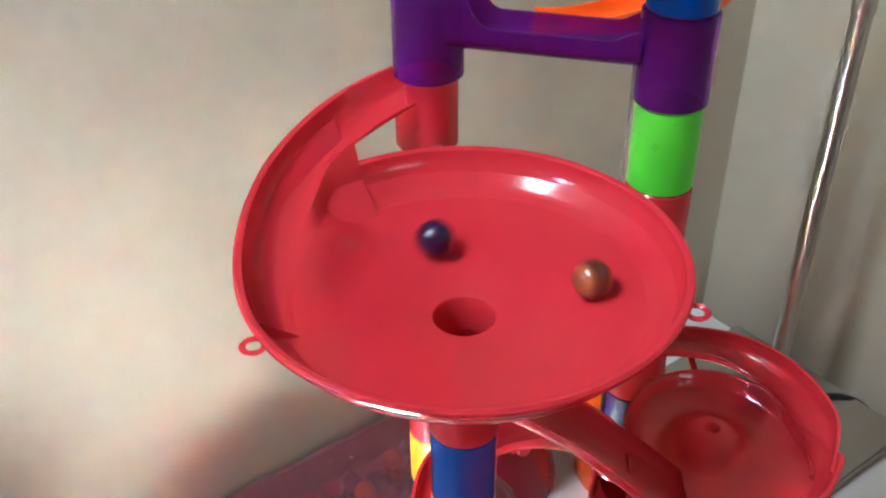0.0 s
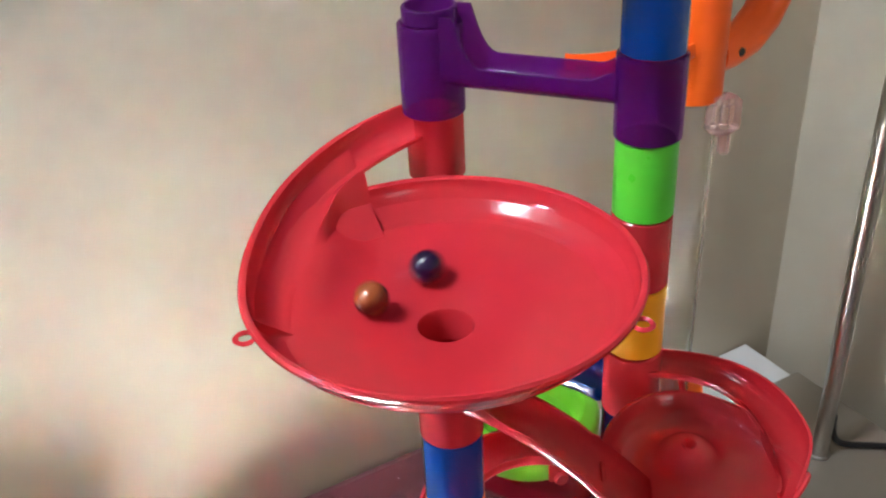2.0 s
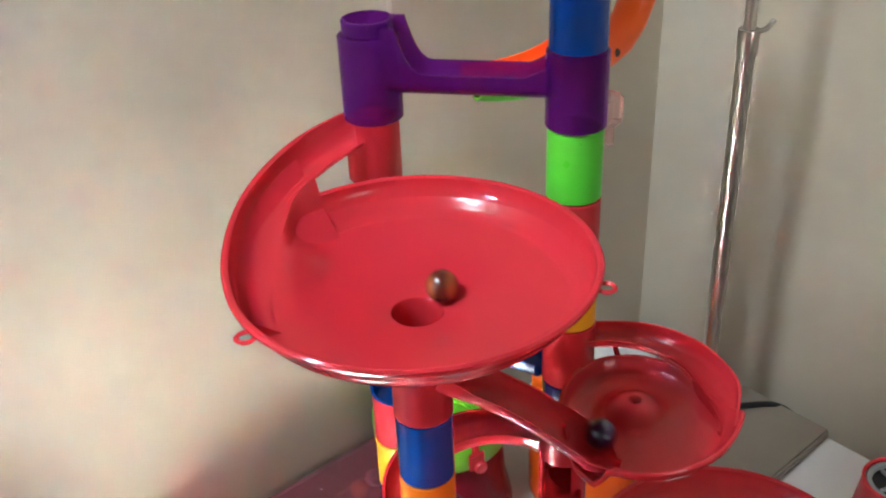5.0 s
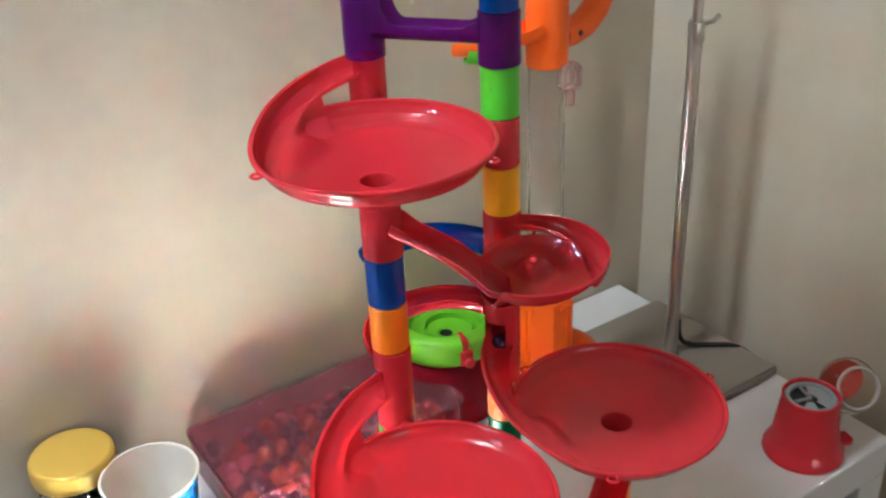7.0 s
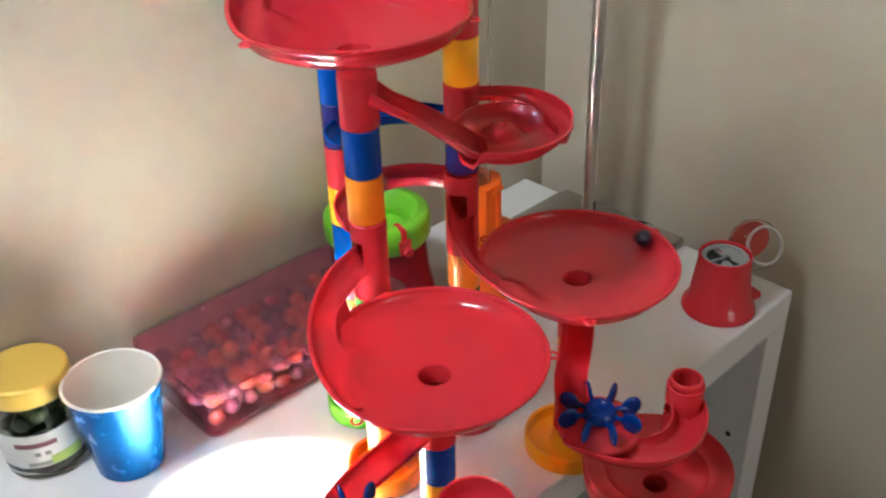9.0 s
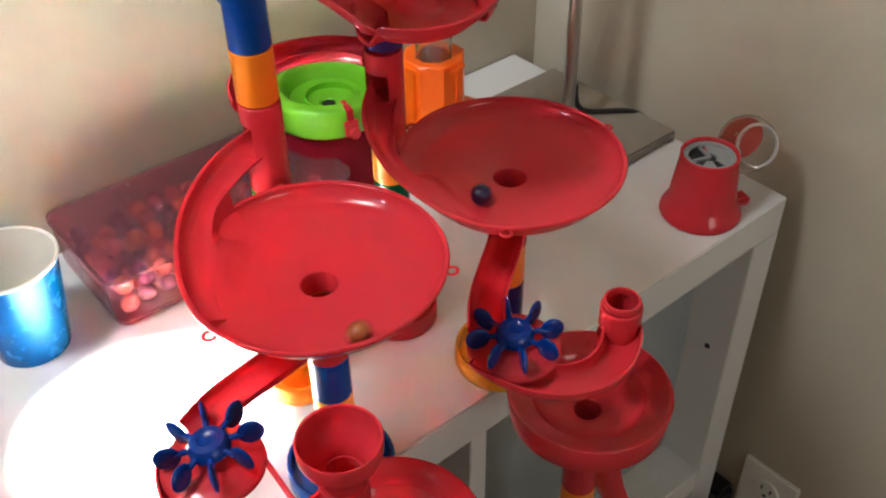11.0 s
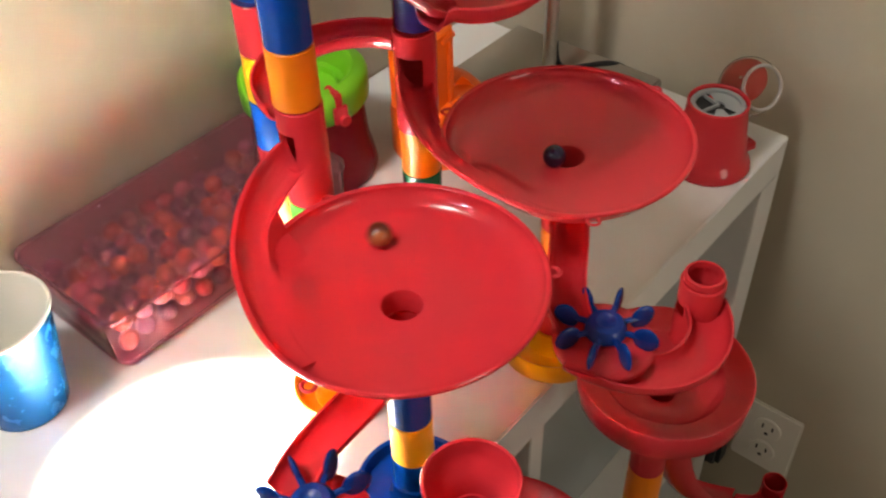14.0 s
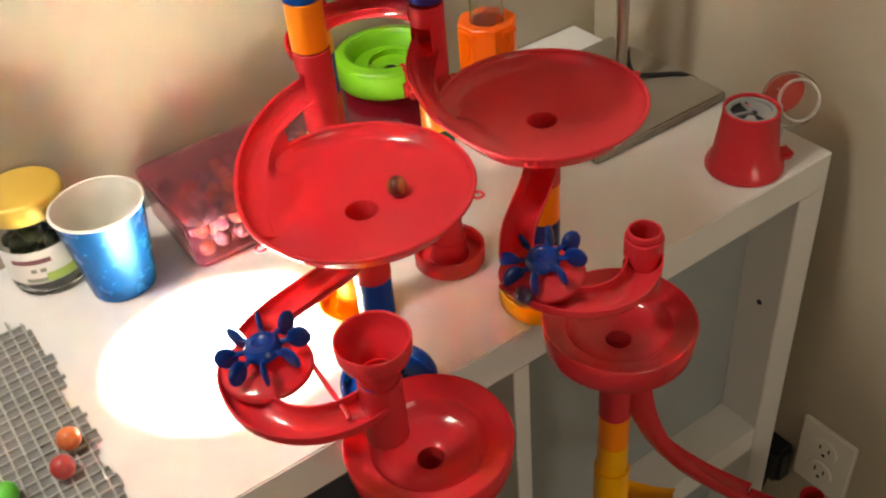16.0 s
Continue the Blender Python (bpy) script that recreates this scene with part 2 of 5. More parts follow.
# ---------------------------------------------------------------- the room
RX, WY, FZ, CZ = 0.674, 0.5732, -0.77, 1.65      # right wall, long wall, floor, ceiling


def room():
    floor = link_mesh("floor", box(-0.64, -1.75, FZ - 0.1, RX + 0.1, WY + 0.1, FZ), FLOOR, False)
    tagged(floor, "brown carpeted floor of the room", "floor", kind="structure")
    w = link_mesh("wall_north", box(-0.64, WY, FZ, RX + 0.1, WY + 0.1, CZ), WALL, False)
    tagged(w, "beige painted wall behind the white cabinet", "wall", kind="structure")
    w = link_mesh("wall_east", box(RX, -1.75, FZ, RX + 0.1, WY, CZ), WALL, False)
    tagged(w, "beige painted wall beside the cabinet with an outlet", "wall", kind="structure")
    # unseen west wall: a small round opening, added to shape the sunbeam, beside a window with its blind down
    wx = -0.62
    c = PATCH + SUN_WAY * ((wx - PATCH.x) / SUN_WAY.x)
    q = 0.10
    bm = box(wx - 0.02, -1.75, FZ, wx, c.y - q, CZ)
    box(wx - 0.02, c.y + q, FZ, wx, WY, CZ, bm=bm)
    box(wx - 0.02, c.y - q, FZ, wx, c.y + q, c.z - q, bm=bm)
    box(wx - 0.02, c.y - q, c.z + q, wx, c.y + q, CZ, bm=bm)
    ring = []
    for i in range(48):
        ca, sa = math.cos(TAU * i / 48), math.sin(TAU * i / 48)
        k = q / max(abs(ca), abs(sa))
        ring.append([bm.verts.new((wx + dx, c.y + ry * ca, c.z + rz * sa)) for dx, ry, rz in ((0, k, k), (0, 0.052, 0.047), (-0.02, 0.052, 0.047), (-0.02, k, k))])
    for u, v in zip(ring, ring[1:] + ring[:1]):
        for k in range(3):
            bm.faces.new((u[k], v[k], v[k + 1], u[k + 1]))
    tagged(link_mesh("wall_west", bm, WALL, False), "unseen beige wall with a round opening added to shape the sunbeam", "wall", kind="structure")
    w = thing("window_1", wx, 0.400, 1.33, 0, "white framed window with its blind down", "window")
    tagged(w, kind="structure")
    part("blind", box(0.0005, -0.12, -0.26, 0.006, 0.12, 0.26, 0.001), PAPER, w)
    for sgn in (-1, 1):
        part("window_frame", box(0.0005, sgn * 0.138 - 0.015, -0.30, 0.02, sgn * 0.138 + 0.015, 0.30, 0.002), WHITE, w)
        part("window_frame", box(0.0005, -0.12, sgn * 0.28 - 0.015, 0.02, 0.12, sgn * 0.28 + 0.015, 0.002), WHITE, w)
    # unseen window with its blind down, added where the south fill light stands
    w2 = thing("window_2", 0.02, -1.65, 0.30, 0, "unseen white framed window behind the viewer, added to carry the fill light", "window")
    tagged(w2, kind="structure")
    part("blind", box(-0.31, 0.0005, -0.42, 0.31, 0.006, 0.42, 0.001), PAPER, w2)
    for sgn in (-1, 1):
        part("window_frame", box(sgn * 0.328 - 0.015, 0.0005, -0.46, sgn * 0.328 + 0.015, 0.02, 0.46, 0.002), WHITE, w2)
        part("window_frame", box(-0.31, 0.0005, sgn * 0.44 - 0.015, 0.31, 0.02, sgn * 0.44 + 0.015, 0.002), WHITE, w2)
    bm = box(-0.64, -1.75, FZ, RX, -1.65, CZ)
    tagged(link_mesh("wall_south", bm, WALL, False), "beige painted wall behind the viewer", "wall", kind="structure")
    ceil = link_mesh("ceiling", box(-0.64, -1.75, CZ, RX + 0.1, WY + 0.1, CZ + 0.08), CEIL, False)
    tagged(ceil, "plain white painted ceiling", "ceiling", kind="structure")


room()


def cabinet():
    c = thing("shelf_cabinet", 0, 0, 0, 0, "white laminate cube shelf cabinet standing against the wall", "cabinet")
    x0, x1, y0, y1, zb = -0.481, 0.64, 0.2, 0.572, FZ
    part("top_panel", box(x0, y0, -0.04, x1, y1, 0, 0.0012), WHITE, c)
    part("side_panel", box(x1 - 0.039, y0, zb, x1, y1, -0.0403, 0.001), WHITE, c)
    part("side_panel", box(x0, y0, zb, x0 + 0.039, y1, -0.0403, 0.001), WHITE, c)
    part("bottom_panel", box(x0 + 0.0392, y0, zb, x1 - 0.0392, y1, zb + 0.04, 0.001), WHITE, c)
    xs = [0.2455, -0.1065]
    for x in xs:
        part("divider", box(x, y0 + 0.001, zb + 0.0402, x + 0.0165, y1, -0.0402, 0.0008), WHITE, c)
    edges = [x1 - 0.0392] + [e for x in xs for e in (x + 0.0167, x - 0.0002)] + [x0 + 0.0392]
    for a, b in zip(edges[0::2], edges[1::2]):
        part("shelf", box(b, y0 + 0.001, -0.414, a, y1, -0.376, 0.0008), WHITE, c)
    part("back_panel", box(x0 + 0.0392, y1 - 0.05, zb + 0.0402, x1 - 0.0392, y1 - 0.045, -0.0402), BACKBOARD, c, "grey back panel")
    part("inset_panel", box(0.2625, 0.252, -0.3755, x1 - 0.0395, 0.262, -0.0405, 0.001), BACKBOARD, c, "grey-blue inset panel")
    part("inset_panel", box(0.2625, 0.252, zb + 0.0405, x1 - 0.0395, 0.262, -0.4145, 0.001), BACKBOARD, c, "grey-blue inset panel")
    part("handle_slot", box(0.40, 0.2505, -0.105, 0.485, 0.2518, -0.048, 0.002), BLACK, c, "black handle slot")
    dot = lathe([(0, 0.0015), (0.003, 0.001), (0.0035, 0)], 12)
    bmesh.ops.rotate(dot, verts=dot.verts, matrix=Matrix.Rotation(radians(-90), 3, 'Y'))
    bmesh.ops.translate(dot, verts=dot.verts, vec=(x1 - 0.0393, 0.225, -0.19))
    part("screw_hole", dot, BLACK, c)
    return c


cabinet()


def dark_bin(x0, x1, z0, z1):
    b = thing("storage_bin", (x0 + x1) / 2, 0.375, z0, 0, "dark fabric storage bin standing inside the cabinet", "storage bin")
    hw = (x1 - x0) / 2
    bm = box(-hw, -0.13, 0, hw, 0.13, z1 - z0, 0.006)
    part("body", bm, DARKBIN, b)
    bm = box(-0.04, -0.134, (z1 - z0) * 0.7, 0.04, -0.1305, (z1 - z0) * 0.7 + 0.02, 0.001)
    part("handle", bm, BLACK, b)


dark_bin(-0.085, 0.240, -0.3755, -0.075)


def outlet():
    o = thing("wall_outlet", RX, 0.145, -0.437, 0, "white duplex wall outlet with a black plug beside it", "outlet")
    part("cover_plate", box(-0.006, -0.037, -0.054, 0, 0.037, 0.054, 0.0025), OUTLET, o)
    for dz in (0.02, -0.02):
        bm = lathe([(0, 0.003), (0.0155, 0.003), (0.0165, 0.002), (0.0165, 0)], 28)
        bmesh.ops.rotate(bm, verts=bm.verts, matrix=Matrix.Rotation(radians(-90), 3, 'Y'))
        bmesh.ops.translate(bm, verts=bm.verts, vec=(-0.0058, 0, dz))
        s = part("socket", bm, OUTLET, o)
        for dy in (-0.006, 0.006):
            part("slot", box(-0.0094, dy - 0.001, dz + 0.001, -0.0088, dy + 0.001, dz + 0.008), BLACK, s)
        part("slot", box(-0.0094, -0.002, dz - 0.009, -0.0088, 0.002, dz - 0.005), BLACK, s)


outlet()
pl = thing("power_plug", RX - 0.001, 0.205, -0.478, 0, "black power plug with its cable at the wall", "plug")
part("body", box(-0.030, -0.020, -0.030, 0, 0.020, 0.030, 0.006), BLACK, pl)
part("cable", rod(bez([(-0.02, 0, -0.03), (-0.02, 0.01, -0.12), (-0.02, 0.03, -0.18), (-0.02, 0.05, -0.235)]), 0.003), BLACK, pl)


def floor_lamp():
    l = thing("table_lamp", 0.568, 0.418, 0, 0, "brushed steel lamp pole on a flat grey rectangular base", "lamp")
    part("base", box(-0.112, -0.086, 0.0005, 0.070, 0.088, 0.011, 0.002), LAMP_BASE, l)
    part("lower_pole", lathe([(0.0, 0.011), (0.0085, 0.011), (0.0085, 0.013), (0.0066, 0.0135), (0.0066, 0.355), (0, 0.355)], 24), STEEL, l)
    part("upper_pole", lathe([(0, 0.34), (0.0045, 0.34), (0.0045, 1.1), (0, 1.1)], 20), STEEL, l)
    col = part("collar", lathe([(0.0045, 0.352), (0.0074, 0.352), (0.0077, 0.353), (0.0077, 0.370), (0.0074, 0.371), (0.0046, 0.371)], 24), STEEL, l)
    part("thumb_screw", rod([(0.008, 0, 0.366), (0.016, -0.004, 0.368), (0.022, -0.006, 0.374)], 0.002), STEEL, col)
    part("cable", rod(bez([(0.008, -0.001, 0.050), (0.010, -0.001, 0.012), (0.022, -0.004, 0.015), (0.044, -0.020, 0.0142)], 16)[:-1] + bez([(0.044, -0.020, 0.0142), (0.060, -0.032, 0.0142), (0.076, -0.040, 0.0145), (0.094, -0.056, -0.03)], 14), 0.0027), BLACK, l)


floor_lamp()


def adhesive_strip():
    o = link_mesh("adhesive_strip", box(-0.0022, -0.0006, -0.0065, 0.0022, 0, 0.0065, 0.0002), SCRAP)
    o.location = (0.363, WY - 0.0003, 0.400)
    tagged(o, "small pale scrap of adhesive strip stuck to the wall", "adhesive strip")


adhesive_strip()

# ---------------------------------------------------------------- the marble run
U = 0.0352
G = "marble run"


def tower(x, y, stack, base, label, base_radius=0.030):
    """stack: (z0, z1, material) tube pieces; base: colour of the round foot or None."""
    t = thing("tube_tower", x, y, 0, 0, label, "marble run", G)
    if base:
        bm = lathe([(0.0, 0.0005), (base_radius, 0.0005), (base_radius + 0.001, 0.002), (base_radius + 0.001, 0.016), (base_radius, 0.0175),
                    (base_radius - 0.002, 0.016), (base_radius - 0.0025, 0.006), (0.017, 0.006), (0.0145, 0.012), (0.0145, 0.024), (0.0125, 0.024), (0.0125, 0.003), (0, 0.003)], 44)
        part("base", bm, base, t)
    for z0, z1, m in stack:
        part("tube_piece", tube_bm(z0 + 0.0002, z1 - 0.0002), m, t)
    return t


ax, ay = 0.166, 0.308
bx_, by_ = 0.265, 0.312
cx_, cy_ = 0.2075, 0.3855
dx_, dy_ = 0.138, 0.214
ex_, ey_ = 0.296, 0.221

Z2 = 0.174                      # level of the second and third dish
tower(ax, ay, [(0.02, 0.069, ORANGE), (0.069, 0.104, BLUE), (0.104, 0.139, YELLOW), (0.139, 0.1812, GREEN), (0.2445, 0.2797, ORANGE), (0.2797, 0.315, BLUE)],
      ORANGE, "tower of blue, orange and green plastic tubes on an orange foot")
tower(bx_, by_, [(0.02, 0.069, RED), (0.069, 0.104, ORANGE), (0.104, 0.139, DARK_GREEN), (0.139, 0.174, ORANGE), (0.2445, 0.2797, NAVY), (0.315, 0.350, YELLOW),
                 (0.350, 0.385, RED), (0.385, 0.420, GREEN), (0.4555, 0.4905, BLUE)], RED, "tall tower of many-coloured plastic tubes on a red foot")
tower(cx_, cy_, [(0.02, 0.055, GREEN), (0.055, 0.09, YELLOW), (0.09, 0.125, ORANGE), (0.125, 0.160, RED), (0.160, 0.195, BLUE), (0.195, 0.228, YELLOW), (0.228, 0.262, RED),
                 (0.262, 0.298, NAVY), (0.298, 0.334, BLUE), (0.334, 0.385, ORANGE)], LIME, "tower of coloured plastic tubes on a green foot near the wall")
tower(dx_, dy_, [(0.012, 0.048, BLUE), (0.048, 0.083, YELLOW), (0.083, 0.118, BLUE)], BLUE, "short tower of blue and yellow tubes on a blue foot", 0.036)
tower(ex_, ey_, [(0.012, 0.048, RED), (0.048, 0.083, NAVY), (0.083, 0.118, ORANGE)], YELLOW, "short tower of tubes on a yellow foot", 0.036)


def curve(x, pts):
    """Smooth value at x through a few (x, value) points."""
    k = max(i for i in range(len(pts) - 1) if i == 0 or pts[i][0] <= x)
    (x0, y0), (x1, y1) = pts[k], pts[k + 1]
    m0 = (y1 - pts[max(k - 1, 0)][1]) / (x1 - pts[max(k - 1, 0)][0])
    far = pts[min(k + 2, len(pts) - 1)]
    m1 = (far[1] - y0) / (far[0] - x0)
    u, h = (x - x0) / (x1 - x0), x1 - x0
    return (2 * u ** 3 - 3 * u * u + 1) * y0 + (u ** 3 - 2 * u * u + u) * h * m0 + (3 * u * u - 2 * u ** 3) * y1 + (u ** 3 - u * u) * h * m1


RAMP_EDGE = [(90, 0.1045), (104, 0.0995), (118, 0.0925), (130, 0.0866), (140, 0.0825), (152, 0.0782), (164, 0.0752), (180, 0.0733), (197, 0.0728)]
RAMP_RIDGE = [(90, 0.0860), (104, 0.0802), (114, 0.0768), (124, 0.0746), (134, 0.0690), (146, 0.0628), (160, 0.0600), (197, 0.0600)]


def dish(x, y, z, to_column, label, feed=(0.0003, 0.0702), rim=0.0190, rise=0.008, crest=0.0045, start=0.0345):
    """A round dish with a centre hole; a feed tube stands in the direction to_column and a curved ramp runs from it round to the rim."""
    d = thing("marble_dish", x, y, z, to_column - 90, label, "marble dish", G)
    RF, RO, H = 0.0640, 0.0728, rim
    A0, A1 = 114.0, 196.0
    join = ((A1 - A0) / (A1 - 94)) ** 1.45
    angles = [i * 360 / 120 for i in range(120)]
    angles = sorted(set(angles + [A0 + 0.385, A0 + 0.4]))
    bm = bmesh.new()
    cols = []
    RI = 0.0580
    for a in angles:
        on = A0 + 0.39 < a < A1
        e = smooth01((A1 - a) / (A1 - A0)) if on else 0.0
        fall = max(0.0, (A1 - a) / (A1 - 94)) ** 1.45
        ro, h = (curve(a, RAMP_EDGE) if on else RO), H + ((start + 0.012 - H) * fall if on else 0.0)

        def zf(r):
            return rise * min(1.0, max(0.0, (r - 0.0125) / 0.052))
        prof = [(0.0105, -0.015), (0.0105, -0.0015), (0.0112, -0.0004), (0.0125, 0.0)]
        z0 = zf(RI)
        fin = max(0.0, 1 - (a - A0) / 20) ** 1.6 if on else 0.0
        zr = z0 + (start - z0) * fall
        peak = max(H + crest, z0 + (start - z0) * join + 0.0032)
        top = zr + max(0.0, peak - zr) * fin
        for k in range(1, 11):
            r = 0.0125 + (RI - 0.0125) * k / 10
            lift = (zr - zf(r)) * smooth01((r - 0.040) / 0.020) * (1 - fin) * smooth01((a - A0 - 6) / 34) * smooth01((A1 - a) / 30) if on else 0.0
            prof.append((r, zf(r) + max(0.0, lift)))
        wall = [(RI + (RO - RI) * math.sin(q), z0 + (H - z0) * (1 - math.cos(q))) for q in [0.3, 0.6, 0.9, 1.2, 1.38] + [1.38 + 0.19 * k / 13 for k in range(1, 14)]]
        if on:
            zi = prof[-1][1]
            rg, t = curve(a, RAMP_RIDGE), (a - A0) / (A1 - A0)
            r0 = max(RI + 0.0002, min(rg - 0.0012, RO) - 0.010 * t)
            rr = ro - 0.0110 + (RI - ro + 0.0110) * smooth01(t)

            def height(r):
                """The bowl's own wall inside the ridge, the ramp and its outer wall beyond it."""
                q = math.asin(min(1.0, max(0.0, (r - RI) / (RO - RI))))
                zd = zi + (H - z0) * (1 - math.cos(q))
                q = math.asin(min(1.0, max(0.0, (r - rr) / (ro - rr))))
                za = zr + (h - zr) * (1 - math.cos(q))
                za += max(0.0, top - zr) * (1 - math.sin(min(1.0, max(0.0, (r - rg - 0.0008) / 0.0044)) * math.pi / 2))
                return zd + (za - zd) * smooth01((r - r0) / (rg - r0))
            radii = [RI + (r0 - RI) * k for k in (0.2955, 0.5646, 0.7833, 0.932, 1.0)] + [r0 + (rg - r0) * k for k in (0.5, 1.0)] + [rg + 0.0008 + 0.0044 * k / 5 for k in range(1, 6)]
            rb = max(rr, rg + 0.0052)
            radii += [rb + (ro - rb) * math.sin(k / 6 * math.pi / 2) for k in range(1, 7)]
            prof += [(r, height(r)) for r in radii]
        else:
            prof += wall
        prof += [(ro + 0.0009, h + 0.0007), (ro + 0.0024, h + 0.0007), (ro + 0.0031, h - 0.0004), (ro + 0.0027, h - 0.0022), (ro + 0.0005, h - 0.0045)]
        prof += [(ro - 0.006, h - 0.013 + 0.002 * e), (RI - 0.002, z0 - 0.0022), (0.04, zf(0.04) - 0.002), (0.0145, -0.002), (0.0129, -0.003), (0.0129, -0.018)]
        ca, sa = math.cos(radians(a)), math.sin(radians(a))
        cols.append([bm.verts.new((r * ca, r * sa, zz)) for r, zz in prof])
    for i, c in enumerate(cols):
        nx = cols[(i + 1) % len(cols)]
        joint = abs(angles[i] - A0 - 0.385) < 1e-6         # the ramp laps over this joint
        for k in range(20 if joint else len(c) - 1):
            bm.faces.new((c[k], nx[k], nx[k + 1], c[k + 1]))
    bmesh.ops.remove_doubles(bm, verts=bm.verts, dist=6e-5)
    bowl = part("bowl", bm, RED, d)
    # ramp from the feed tube, its section running on into the bowl's edge
    bm = bmesh.new()
    cols, n = [], 16
    for i in range(n + 1):
        u = i / n
        a = radians(94 + (A0 + 0.42 - 94) * u)
        ri, ro = curve(math.degrees(a), RAMP_RIDGE) - 0.0008, curve(math.degrees(a), RAMP_EDGE)
        fall = ((A1 - math.degrees(a)) / (A1 - 94)) ** 1.45
        zb = rise * 0.875
        zr = zb + (start - zb) * fall
        peak = max(H + crest, zb + (start - zb) * join + 0.0032)
        hi, ho = start + 0.0035 + (peak - start - 0.0035) * u, H + (start + 0.012 - H) * fall
        f = 0.35 + 0.65 * u
        cove, co = 0.0060, 0.0110
        prof = [(ri, hi - 0.0004), (ri + 0.0004, hi), (ri + 0.0012, hi), (ri + 0.0016, hi - 0.0004)]
        prof += [(ri + 0.0016 + (cove - 0.0016) * (1 - math.cos(k / 5 * math.pi / 2)), zr + (hi - 0.0004 - zr) * (1 - math.sin(k / 5 * math.pi / 2))) for k in range(1, 6)]
        prof += [(ri + cove + (ro - ri - cove - co) * 0.5, zr)]
        prof += [(ro - co + co * math.sin(k / 5 * math.pi / 2), zr + (ho - zr) * (1 - math.cos(k / 5 * math.pi / 2))) for k in range(0, 6)]
        prof += [(ro + 0.0009 * f, ho + 0.0007), (ro + 0.0024 * f, ho + 0.0007), (ro + 0.0031 * f, ho - 0.0004), (ro + 0.0027 * f, ho - 0.0022), (ro + 0.0005, ho - 0.0045)]
        prof += [(ro - 0.005, zr + 0.0005), (ro - 0.009, zr - 0.0018), (ri + 0.007, zr - 0.0018), (ri + 0.002, zr + 0.001), (ri, zr + 0.004)]
        cols.append([bm.verts.new((r * math.cos(a), r * math.sin(a), zz)) for r, zz in prof])
    for c, nx in zip(cols, cols[1:]):
        for k in range(len(c)):
            q = (k + 1) % len(c)
            bm.faces.new((c[k], nx[k], nx[q], c[q]))
    part("ramp", bm, RED, d)
    # feed tube with the mouth towards the ramp
    tx, ty = 0.0, 0.097
    bm = tube_bm(feed[0], feed[1], 0.0131, 0.0016, tx, ty, n=40, steps=14, skip=lambda a, zz: 140 < a < 228 and start - 0.001 < zz < 0.055)
    part("feed_tube", bm, RED, d)
    part("tube_floor", lathe([(0, 0.034), (0.0116, 0.034)], 24, tx, ty), RED, d)
    # small rings on the rim
    for a in (89, 206, 330):
        bm = bmesh.new()
        rr, q = 0.0034, 0.0011
        ring = []
        for i in range(16):
            t = TAU * i / 16
            ring.append([bm.verts.new(((rr + q * math.cos(s)) * math.cos(t), (rr + q * math.cos(s)) * math.sin(t), q * math.sin(s))) for s in (0, TAU / 4, TAU / 2, 3 * TAU / 4)])
        for i in range(16):
            for k in range(4):
                bm.faces.new((ring[i][k], ring[(i + 1) % 16][k], ring[(i + 1) % 16][(k + 1) % 4], ring[i][(k + 1) % 4]))
        bmesh.ops.translate(bm, verts=bm.verts, vec=((RO + 0.0046) * math.cos(radians(a)), (RO + 0.0046) * math.sin(radians(a)), H - 0.0026))
        part("rim_ring", bm, RED, bowl)
    return d


dish(0.166, 0.308, 0.368, math.degrees(math.atan2(cy_ - 0.308, cx_ - 0.166)), "large red plastic dish on top of a tube tower", (0.0173, 0.0518), 0.0255, 0.011, 0.0070, 0.0385)
dish(dx_, dy_, Z2, math.degrees(math.atan2(ay - dy_, ax - dx_)), "large red plastic dish with an orange marble rolling in it", (0.0075, 0.0702))
dish(ex_, ey_, Z2 - 0.002, math.degrees(math.atan2(by_ - ey_, bx_ - ex_)), "large red plastic dish beside the tall tower with a purple marble", rim=0.0165, rise=0.0065)


